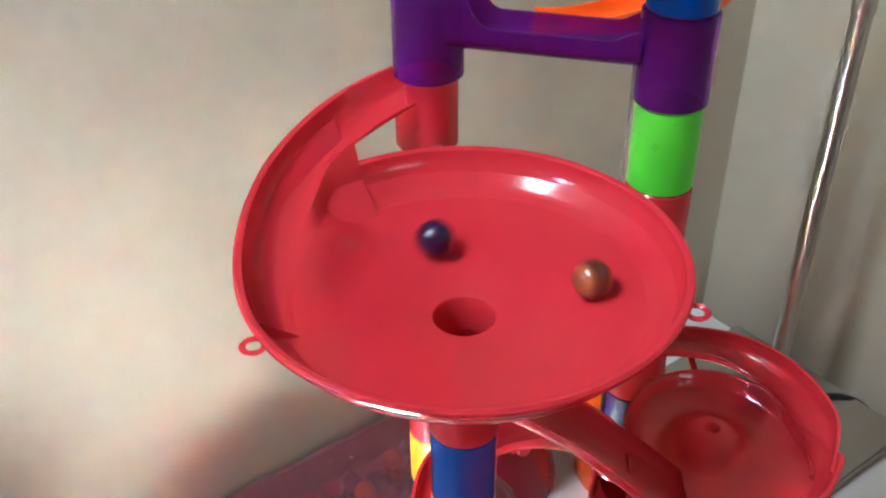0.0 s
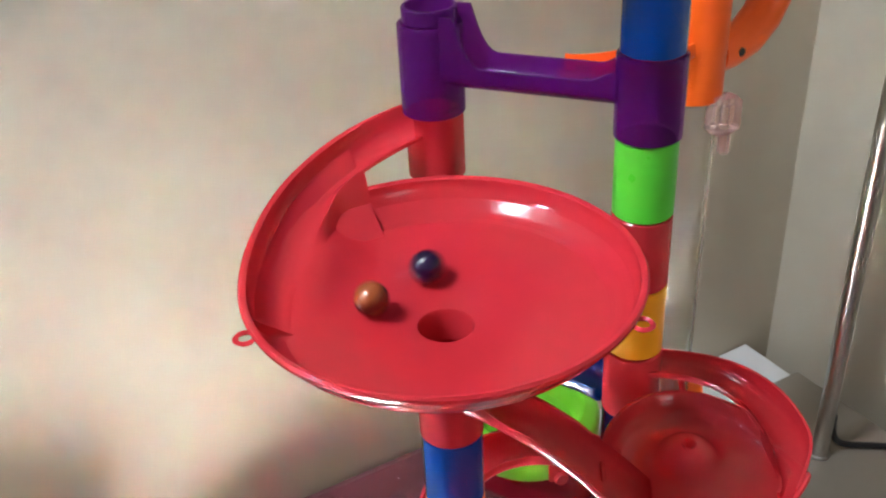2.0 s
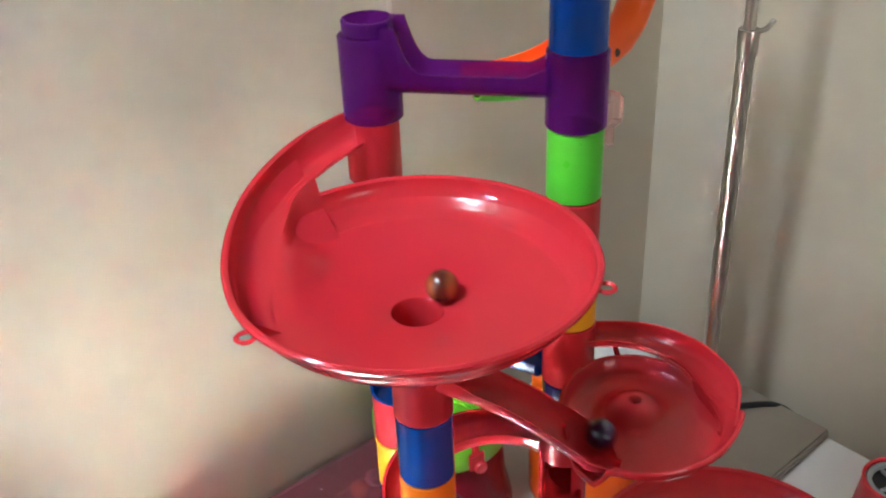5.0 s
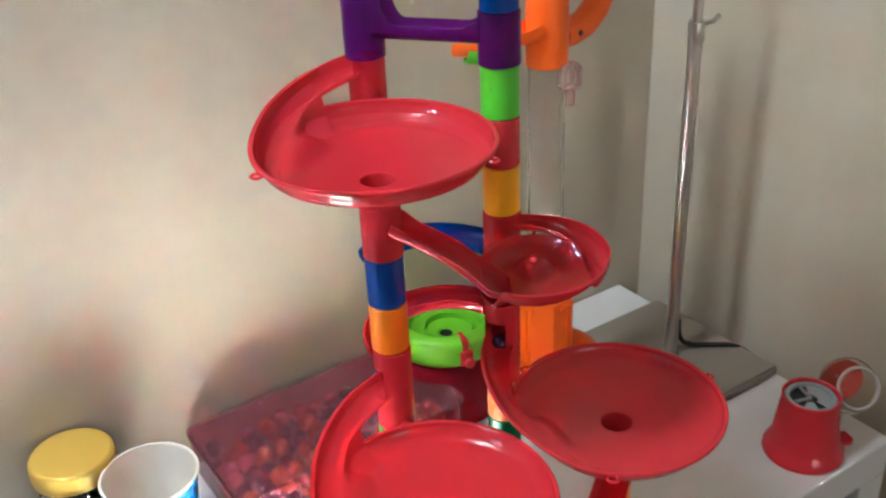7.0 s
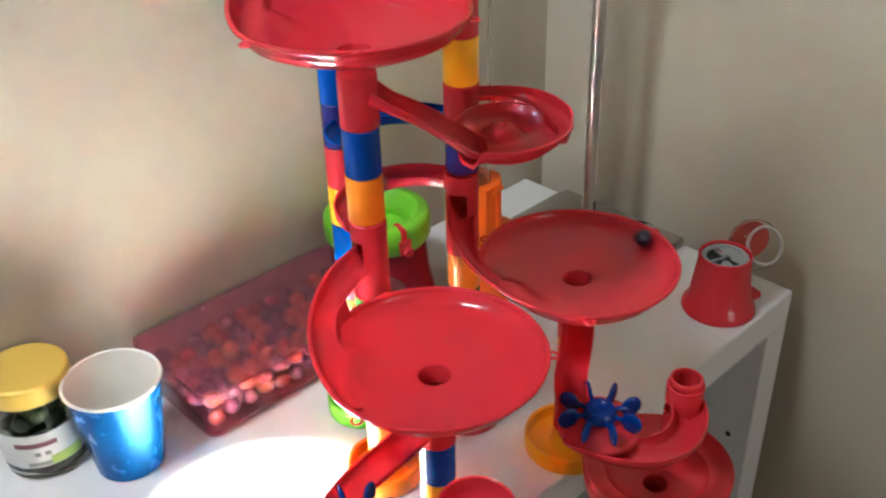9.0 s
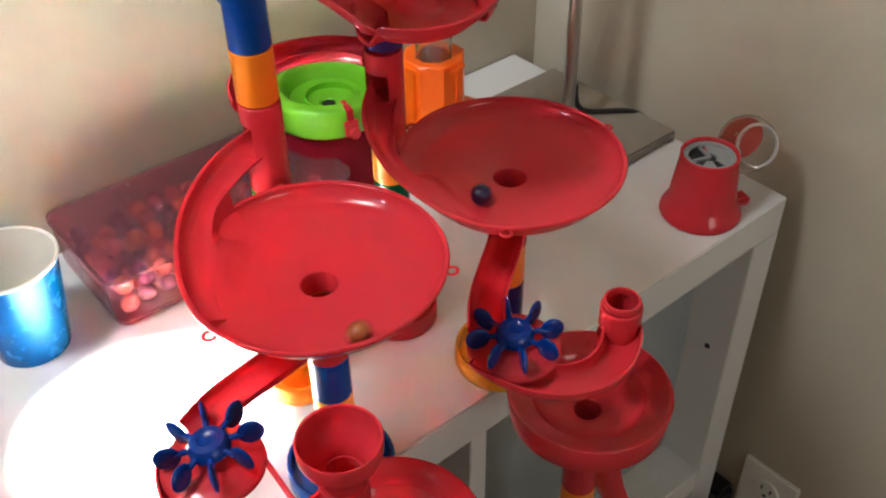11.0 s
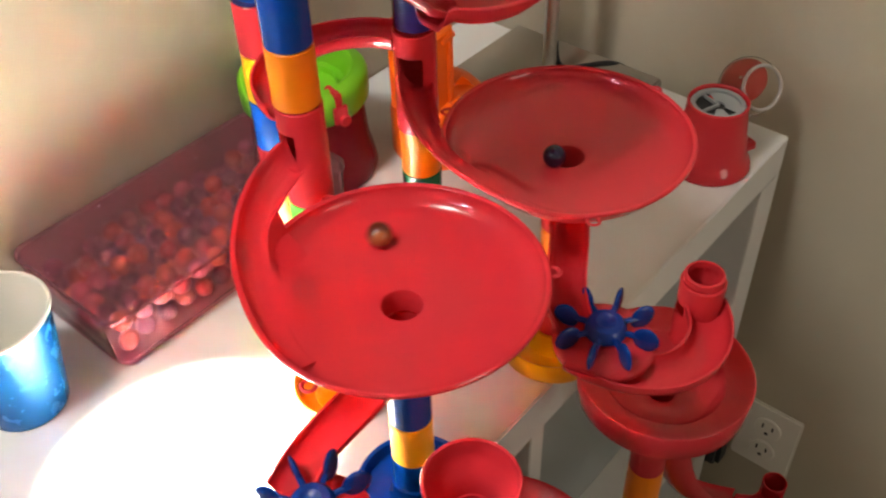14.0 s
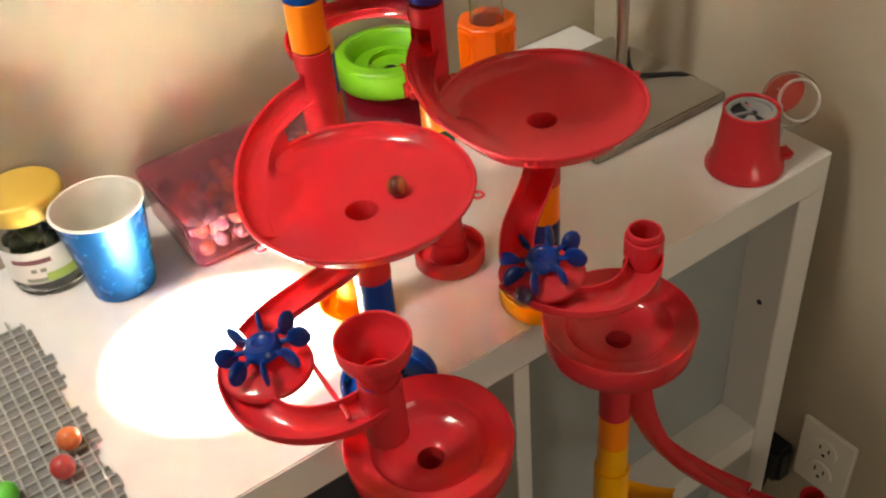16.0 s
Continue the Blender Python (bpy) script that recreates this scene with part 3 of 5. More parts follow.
def spiral_slide():
    """Collar under the first dish, a sloping trough and a round swirl bowl beside the tall tower."""
    s = thing("swirl_slide", 0, 0, 0, 0, "red plastic trough running into a round swirl bowl", "marble slide", G)
    part("collar", tube_bm(0.3152, 0.352, 0.0133, x=ax, y=ay), RED, s)
    sx, sy = 0.250, 0.257
    path = bez([(ax + 0.004, ay - 0.004, 0.3305), (0.184, 0.289, 0.3240), (0.199, 0.276, 0.3130), (sx + 0.0405 * math.cos(radians(192)), sy + 0.0405 * math.sin(radians(192)), 0.2980)], 24)[:-1]
    path += arc(sx, sy, 0.0405, 192, 210, 0.2980, 0.2968, 10, 0.0415)

    def shoulder(k):
        return 0.004 * (1 - smooth01(k / 6))
    part("trough", sweep(path, lambda k: channel(0.0104 - 0.0070 * smooth01((k - 24) / 10), 0.0013, 0.001 + shoulder(k) - 0.0088 * smooth01((k - 15) / 8) * (1 - smooth01((k - 24) / 10)), 0.001 + shoulder(k))), RED, s)
    edge = [(-130, 0.0515), (-100, 0.0490), (-74, 0.0468), (-55, 0.0462), (-40, 0.0425), (-20, 0.0345), (0, 0.0310), (40, 0.0305), (90, 0.0305), (125, 0.0312), (155, 0.0350), (185, 0.0440), (208, 0.0505), (230, 0.0515)]
    bm = bmesh.new()
    cols, n = [], 108
    for i in range(n):
        a = -130 + 360 * i / n
        r1 = curve(a, edge)
        lip = 0.3075 - 0.0020 * smooth01((a + 5) / 20) * smooth01((150 - a) / 30)
        lip -= (lip - 0.2952) * smooth01((a - 172) / 14) * smooth01((209 - a) / 9)            # where the trough comes in
        lip -= (lip - 0.2985) * smooth01((a + 62) / 20) * smooth01((8 - a) / 36)               # where the arm comes in
        fl = 0.2955
        prof = [(0.0009, 0.3010), (0.0016, 0.3026), (0.0032, 0.3042), (0.0062, 0.3038), (0.0100, 0.3018), (0.0122, 0.2982), (0.0150, 0.2962), (0.0185, fl)]
        rw = max(0.0200, r1 - 0.0115)
        prof += [(rw, fl)] + [(rw + (r1 - rw) * math.sin(q), fl + (lip - fl) * (1 - math.cos(q))) for q in (0.3, 0.6, 0.9, 1.2, math.pi / 2)]
        prof += [(r1 + 0.0006, lip + 0.0006), (r1 + 0.0018, lip + 0.0006), (r1 + 0.0023, lip - 0.0003), (r1 + 0.0016, lip - 0.003), (rw + 0.002, fl - 0.0020), (0.016, 0.2930), (0.0009, 0.2930)]
        ca, sa = math.cos(radians(a)), math.sin(radians(a))
        cols.append([bm.verts.new((sx + r * ca, sy + r * sa, z)) for r, z in prof])
    for i, c in enumerate(cols):
        nx = cols[(i + 1) % n]
        for k in range(len(c) - 1):
            bm.faces.new((c[k], nx[k], nx[k + 1], c[k + 1]))
    bm.faces.new([c[0] for c in cols])
    part("swirl_bowl", bm, RED, s)
    reach = [(-100, 0.0420), (-70, 0.0425), (-45, 0.0410), (-12, 0.0424), (8, 0.0450), (31, 0.0486), (52, 0.0502), (80, 0.0535)]
    path = []
    for i in range(45):
        u = i / 44
        a = 78 - 146 * u
        r = curve(a, reach)
        path.append((sx + r * math.cos(radians(a)), sy + r * math.sin(radians(a)), 0.3020 - 0.0052 * smooth01(u / 0.8)))
    part("side_arm", sweep(path, lambda k: channel(0.0074 - 0.0048 * smooth01((k - 32) / 12), 0.0013, 0.0010 + 0.0045 * smooth01((k - 6) / 20), 0.0006 - 0.0055 * smooth01((k - 16) / 12) * (1 - smooth01((k - 32) / 12)))), RED, s)
    part("arm_web", rod([(sx + 0.0310 * math.cos(radians(52)), sy + 0.0310 * math.sin(radians(52)), 0.3020), (sx + 0.0435 * math.cos(radians(52)), sy + 0.0435 * math.sin(radians(52)), 0.3020)], 0.0014), RED, s)
    part("tower_collar", tube_bm(0.2800, 0.3148, 0.0133, x=bx_, y=by_), RED, s)


spiral_slide()


def purple_bridge():
    b = thing("bridge_piece", 0, 0, 0, 0, "purple translucent plastic bridge joining two tube towers", "marble bridge", G)
    part("tall_cup", tube_bm(0.4203, 0.4600, 0.0140, x=cx_, y=cy_), PURPLE, b)
    part("cup_rim", tube_bm(0.4602, 0.4670, 0.0118, x=cx_, y=cy_), PURPLE, b)
    part("tower_collar", tube_bm(0.4203, 0.4553, 0.0140, x=bx_, y=by_), PURPLE, b)
    way = Vector((bx_ - cx_, by_ - cy_, 0)).normalized()
    p0, p1 = Vector((cx_, cy_, 0.4345)) + way * 0.0085, Vector((bx_, by_, 0.4345)) - way * 0.0125
    n = 48
    path = [tuple(p0.lerp(p1, i / n)) for i in range(n + 1)]
    step = (p1 - p0).length / n

    def tall(k):
        fin = max(0.0, 1 - max(0.0, k * step - 0.0062) / 0.0125)
        return 0.0205 * fin ** 2.4 + 0.004 * smooth01((k * step - 0.062) / 0.01)
    part("channel", sweep(path, lambda k: channel(0.0098, 0.0014, 0.003 + tall(k), 0.003 + tall(k))), PURPLE, b)


purple_bridge()


def top_funnel():
    f = thing("top_funnel", bx_ + 0.001, by_ - 0.001, 0.4825, 0, "blue plastic bowl holding a red dish on the tower top", "marble funnel", G)
    part("bowl", lathe([(0.0165, 0.004), (0.0180, 0.0025), (0.0279, 0.0035), (0.0409, 0.0062), (0.0465, 0.0095), (0.0491, 0.0145), (0.0498, 0.0235), (0.0493, 0.0250), (0.0480, 0.0252), (0.0476, 0.0235), (0.0465, 0.016), (0.0391, 0.010), (0.0165, 0.008)], 64, closed=True), BLUE, f)
    part("red_dish", lathe([(0.0, 0.0125), (0.0279, 0.0150), (0.0428, 0.0205), (0.0461, 0.0262), (0.0474, 0.0268), (0.0472, 0.0250), (0.0437, 0.0185), (0.0279, 0.0130), (0, 0.0105)], 64), RED, f)


top_funnel()


def bend(x0, y0, x1, y1, z0, z1, side, material, label, deep=1.0, cut=2):
    """A half-round trough from one tower to the next; side +1 bulges to the left of the way."""
    b = thing("bend_slide", 0, 0, 0, 0, label, "marble slide", G)
    mx, my, r = (x0 + x1) / 2, (y0 + y1) / 2, math.hypot(x1 - x0, y1 - y0) / 2
    a0 = math.degrees(math.atan2(y0 - my, x0 - mx))
    path = arc(mx, my, r, a0, a0 - 180 * side, z0, z1, 26)
    path = [(px, my + (py - my) * deep, pz) for px, py, pz in path[cut:-2]]
    part("trough", sweep(path, lambda k: channel(0.0103, 0.0015, 0.003, 0.003)), material, b)


bend(ax, ay, bx_, by_, 0.229, 0.226, 1, RED, "red plastic half-round trough behind two tube towers")
bend(ax, ay, bx_, by_, 0.279, 0.276, 1, BLUE, "blue plastic half-round trough behind two tube towers", 1.2, 8)


def wheel(name_parent, x, y, z, tilt):
    bm = lathe([(0, 0.0030), (0.0040, 0.0030), (0.0058, 0.0044), (0.0098, 0.0036), (0.0118, 0.001), (0.0122, -0.004), (0.0105, -0.006), (0, -0.006)], 28)
    w = link_mesh("paddle_wheel", bm, WHEEL_BLUE)
    w.parent = name_parent
    w["label"] = "blue paddle wheel with eight blades"
    w.matrix_basis = pose(x, y, z) @ tilt
    for i in range(8):
        a = TAU * i / 8
        bm = rod([(0.006 * math.cos(a), 0.006 * math.sin(a), -0.001), (0.017 * math.cos(a), 0.017 * math.sin(a), -0.001), (0.024 * math.cos(a), 0.024 * math.sin(a), -0.001)], 0.0019, 7)
        b2 = bmesh.ops.create_uvsphere(bm, u_segments=12, v_segments=8, radius=1.0)
        m = Matrix.Rotation(a, 4, 'Z') @ Matrix.Translation((0.0235, 0, -0.0015)) @ Matrix.Diagonal((0.0078, 0.0021, 0.0088, 1))
        bmesh.ops.transform(bm, matrix=m, verts=b2["verts"])
        part("blade", bm, WHEEL_BLUE, w)
    return w


def wheel_slide(x, y, z, rz, label, funnel):
    """Local frame: tower at the origin, wheel along +x, spout tube 46 degrees further."""
    s = thing("wheel_slide", x, y, z, rz, label, "marble slide", G)
    R = 0.098
    part("collar", tube_bm(-0.0350, 0.0036, 0.0133), RED, s)
    path = [(0.011 + (R - 0.006 - 0.011) * i / 10, -0.001 - 0.0165 * smooth01(i / 9), -0.017 - 0.021 * i / 10) for i in range(11)]
    part("chute", sweep(path, lambda k: channel(0.0105, 0.0015, 0.002, 0.002)), RED, s)
    pl = part("wheel_plate", lathe([(0, -0.0350), (0.010, -0.0352), (0.020, -0.0364), (0.0270, -0.0386), (0.0292, -0.0400), (0.0300, -0.0416), (0.0295, -0.0440), (0.0265, -0.0465), (0.02, -0.0480), (0, -0.0480)], 48, R, 0), RED, s)
    path = []
    for i in range(21):
        u = i / 20
        a = radians(-11 + 55 * u)
        r = R + 0.0080 + 0.0280 * math.sin(math.pi * min(1, u * 0.95)) - 0.0080 * u
        path.append((r * math.cos(a), r * math.sin(a), -0.0475 - 0.010 * u))
    part("curved_trough", sweep(path, lambda k: channel(0.0115, 0.0015, 0.003 - 0.010 * (1 - smooth01(k / 5)), 0.003 - 0.004 * (1 - smooth01(k / 3)))), RED, s)
    tx, ty = R * math.cos(radians(46)), R * math.sin(radians(46))
    bm = tube_bm(-0.085, -0.034, 0.0140, 0.0018, tx, ty, steps=10, skip=lambda a, zz: 225 < a < 300 and -0.060 < zz < -0.047)
    tube = part("spout_tube", bm, RED, s)
    part("tube_neck", tube_bm(-0.0338, -0.0285, 0.0122, 0.0018, tx, ty), RED, tube)
    part("collar_floor", lathe([(0, -0.0200), (0.0118, -0.0185)], 24), RED, s)
    if funnel:
        part("brace", rod([(0.0775, 0.0180, -0.0440), (0.0905, 0.0600, -0.0490), (0.0935, 0.0670, -0.0505)], 0.0017), RED, s)
        f = [(0.0118, -0.034), (0.0138, -0.0275), (0.0165, -0.0205), (0.0215, -0.0140), (0.0232, -0.009), (0.0236, 0.0), (0.0230, 0.0008), (0.0219, 0.0), (0.0214, -0.008), (0.0196, -0.0125), (0.0150, -0.0185), (0.0118, -0.026)]
        part("funnel", lathe(f, 48, tx, ty, closed=True), RED, s)
    return s


ws1 = wheel_slide(ex_, ey_, 0.1525, 229.5, "red plastic slide with a blue paddle wheel", False)
ws2 = wheel_slide(dx_, dy_, 0.1525, 194.0, "red plastic slide with a blue paddle wheel and a funnel", True)
wheel1 = wheel(ws1, 0.098, 0, -0.0285, pose(0, 0, 0))
wheel2 = wheel(ws2, 0.098, 0, -0.0240, pose(0, 0, 0))


def basin(x, y, z, label):
    b = thing("round_basin", x, y, z, 0, label, "marble dish", G)
    prof = [(0.0095, -0.012), (0.0095, -0.001), (0.0115, 0.0005), (0.020, 0.002), (0.032, 0.005), (0.0375, 0.010), (0.040, 0.0145), (0.050, 0.0165), (0.0545, 0.021), (0.0570, 0.0215), (0.0580, 0.020),
            (0.0560, 0.000), (0.0540, -0.003), (0.036, -0.004), (0.0150, -0.008), (0.0129, -0.010), (0.0129, -0.014)]
    part("bowl", lathe(prof[:8] + [(0.0385, 0.006), (0.034, 0.001), (0.016, -0.004), (0.0129, -0.010), (0.0129, -0.014)], 64), RED, b)
    part("rim", lathe([(0.0400, 0.0146)] + prof[7:], 64), RED, b)
    return b


b1x, b1y, bz = 0.294, 0.132, 0.020
b2x, b2y = 0.118, 0.130
basin(b1x, b1y, bz, "red plastic round basin in front of the cabinet")
basin(b2x, b2y, bz, "red plastic round basin below a funnel")


def low_tower(x, y, stack, label):
    t = thing("tube_tower", x, y, 0, 0, label, "marble run", G)
    for z0, z1, m in stack:
        part("tube_piece", tube_bm(z0 + 0.0002, z1 - 0.0002), m, t)
    part("base", lathe([(0, FZ), (0.036, FZ), (0.036, FZ + 0.018), (0.034, FZ + 0.018), (0.033, FZ + 0.006), (0.0129, FZ + 0.006), (0.0129, FZ + 0.03), (0, FZ + 0.03)], 40), RED, t)


def stack_down(z, cols):
    out, k = [], 0
    while z > FZ + 0.03:
        z1 = max(z - U, FZ + 0.012)
        out.append((z1, z, cols[k] if k < len(cols) else cols[-1 - (k % 3)]))
        z, k = z1, k + 1
    return out


low_tower(b1x, b1y, stack_down(bz - 0.0142, [RED, RED, ORANGE, YELLOW, YELLOW, RED, BLUE, GREEN]), "tall tower of red and yellow tubes standing before the cabinet")
low_tower(b2x, b2y, stack_down(bz - 0.0142, [RED, BLUE, ORANGE, YELLOW, GREEN, RED, BLUE]), "tall tower of coloured tubes in front of the cabinet")


# ---------------------------------------------------------------- lower slide, drum and lift behind the towers
def exit_slide():
    s = thing("exit_slide", b1x, b1y, 0, 0, "red plastic curved slide running down from the basin", "marble slide", G)
    path = bez([(0.004, -0.004, -0.016), (0.012, -0.004, -0.095), (0.055, -0.006, -0.175), (0.171, -0.032, -0.300)], 26)
    part("trough", sweep(path, lambda k: channel(0.0150, 0.0016, 0.002, 0.002)), RED, s)
    part("end_tube", tube_bm(-0.430, -0.382, 0.0133, x=0.284, y=-0.032), RED, s)
    path = bez([(0.171, -0.032, -0.300), (0.215, -0.040, -0.348), (0.245, -0.038, -0.385), (0.276, -0.034, -0.402)], 14)
    part("lower_trough", sweep(path, lambda k: channel(0.0105, 0.0015, 0.003, 0.003)), RED, s)
    for k in range(8):
        part("support_tube", tube_bm(FZ + 0.0005 + k * 0.0424, FZ + k * 0.0424 + 0.0422, x=0.284, y=-0.032), (YELLOW, BLUE, GREEN, RED)[k % 4], s)


exit_slide()


def gear_chute():
    c = thing("yellow_chute", b1x, b1y, 0, 0, "yellow plastic chute fixed to the low tower", "marble slide", G)
    part("sleeve", tube_bm(-0.190, -0.132, 0.0152, 0.002), YELLOW, c)
    path = bez([(0.012, -0.004, -0.185), (0.030, -0.008, -0.200), (0.050, -0.010, -0.225), (0.085, -0.008, -0.255)], 12)
    part("trough", sweep(path, lambda k: channel(0.0110, 0.0016, 0.004, 0.004)), YELLOW, c)


gear_chute()


def drum():
    gx, gy = 0.343, 0.5135
    d = thing("catch_drum", gx, gy, 0, 258, "green plastic bowl on a dark red translucent drum", "marble drum", G)
    part("drum", lathe([(0.0, 0.0005), (0.0560, 0.0005), (0.0572, 0.003), (0.0555, 0.012), (0.0515, 0.030), (0.0485, 0.071), (0.0465, 0.071), (0.0495, 0.030), (0.0535, 0.012), (0.0545, 0.003), (0, 0.003)], 56), TRANS_RED, d)
    prof = [(0, 0.072), (0.006, 0.0715), (0.008, 0.074), (0.024, 0.0755), (0.036, 0.080), (0.0405, 0.089), (0.0425, 0.0945), (0.0450, 0.096), (0.0535, 0.0945), (0.0565, 0.0915), (0.0575, 0.0885), (0.0570, 0.070), (0.0545, 0.0665), (0.049, 0.0665), (0, 0.0662)]
    bowl = part("green_bowl", lathe([(r * 0.95, z + 0.005) for r, z in prof], 64), LIME, d)
    part("drain_hole", lathe([(0, 0.0802), (0.0065, 0.0802)], 20, 0.004, 0.0), BLACK, bowl)
    path = arc(0, 0, 0.030, 20, 300, 0.0845, 0.0815, 30, 0.018)
    part("spiral_ridge", sweep(path, lambda k: [(-0.0012, -0.003), (-0.0006, 0.0035), (0.0006, 0.0035), (0.0012, -0.003)]), LIME, bowl)
    clip = box(0.038, -0.0030, 0.084, 0.0565, 0.0030, 0.1015, 0.0012)
    box(0.0545, -0.0065, 0.074, 0.0580, 0.0065, 0.090, 0.001, bm=clip)
    part("red_clip", clip, RED, d)
    bm = lathe([(0, 0.003), (0.0045, 0.003), (0.0055, 0.0015), (0.0055, 0)], 20)
    bmesh.ops.rotate(bm, verts=bm.verts, matrix=Matrix.Rotation(radians(90), 3, 'Y'))
    bmesh.ops.translate(bm, verts=bm.verts, vec=(0.0580, 0.002, 0.077))
    part("clip_knob", bm, RED, d)


drum()


def marble_lift():
    gx, gy = 0.418, 0.448
    l = thing("marble_lift", gx, gy, 0, 0, "orange plastic lift tower with a clear tube", "marble lift", G)
    part("foot", lathe([(0, 0.0005), (0.043, 0.0005), (0.044, 0.003), (0.044, 0.040), (0.041, 0.053), (0.034, 0.061), (0.024, 0.064), (0, 0.064)], 48, 0.019, -0.003), DEEP_ORANGE, l)
    bm = lathe([(0.0275, 0.0565), (0.0290, 0.058), (0.0290, 0.1275), (0.0275, 0.129), (0.0185, 0.129), (0.0170, 0.1275), (0.0170, 0.0565)], 8, closed=True)
    bmesh.ops.rotate(bm, verts=bm.verts, matrix=Matrix.Rotation(radians(22.5), 3, 'Z'))
    blk = part("block", bm, DEEP_ORANGE, l)
    for k in range(4):
        rib = box(0.0262, -0.0018, 0.060, 0.0292, 0.0018, 0.126, 0.0008)
        box(0.0262, -0.0095, 0.121, 0.0292, 0.0095, 0.1255, 0.0008, bm=rib)
        bmesh.ops.rotate(rib, verts=rib.verts, matrix=Matrix.Rotation(radians(90 * k + 10), 3, 'Z'))
        part("rib", rib, DEEP_ORANGE, blk)
    part("knob", lathe([(0, 0.026), (0.009, 0.026), (0.010, 0.024), (0.010, 0.0), (0, 0.0)], 20, 0.006, -0.034), DEEP_ORANGE, l)
    part("side_chute", sweep(bez([(0.012, -0.020, 0.060), (0.022, -0.036, 0.045), (0.034, -0.045, 0.026), (0.050, -0.048, 0.010)], 10), lambda k: channel(0.014, 0.002, 0.006, 0.006)), DEEP_ORANGE, l)
    part("clear_tube", tube_bm(0.090, 0.358, 0.0165, 0.0018), CLEAR, l, "clear plastic tube")
    part("clear_joint", box(-0.002, -0.028, 0.336, 0.018, -0.012, 0.359, 0.003), CLEAR_PINK, l, "pale pink clear joint")
    part("joint_pin", box(0.007, -0.025, 0.322, 0.012, -0.018, 0.336, 0.001), CLEAR_PINK, l)
    part("upper_tube", tube_bm(0.355, 0.485, 0.0185, 0.0022), DEEP_ORANGE, l)
    path = [(0.016, 0.002, 0.377), (0.030, 0.004, 0.377), (0.045, 0.005, 0.381), (0.058, 0.006, 0.391), (0.067, 0.006, 0.407), (0.071, 0.005, 0.425), (0.070, 0.004, 0.445), (0.064, 0.002, 0.462)]
    el = part("elbow", rod(path, 0.0125, 18), DEEP_ORANGE, l)
    hole = lathe([(0, 0.0003), (0.0026, 0.0003), (0.0030, -0.001)], 16)
    bmesh.ops.rotate(hole, verts=hole.verts, matrix=Matrix.Rotation(radians(90), 3, 'X'))
    bmesh.ops.translate(hole, verts=hole.verts, vec=(0.030, -0.0086, 0.378))
    part("elbow_opening", hole, BLACK, el)
    path = bez([(-0.012, -0.004, 0.384), (-0.030, -0.004, 0.378), (-0.058, 0.012, 0.371), (-0.075, 0.030, 0.372)], 12)
    part("out_trough", sweep(path, lambda k: channel(0.0115, 0.0016, 0.004, 0.004)), DEEP_ORANGE, l)
    path = bez([(-0.072, 0.020, 0.3685), (-0.062, 0.014, 0.3655), (-0.05, 0.010, 0.3640), (-0.030, 0.010, 0.3620)], 10)
    part("green_trough", sweep(path, lambda k: channel(0.012, 0.0016, 0.003, 0.003)), GREEN, l, "green plastic trough")


marble_lift()


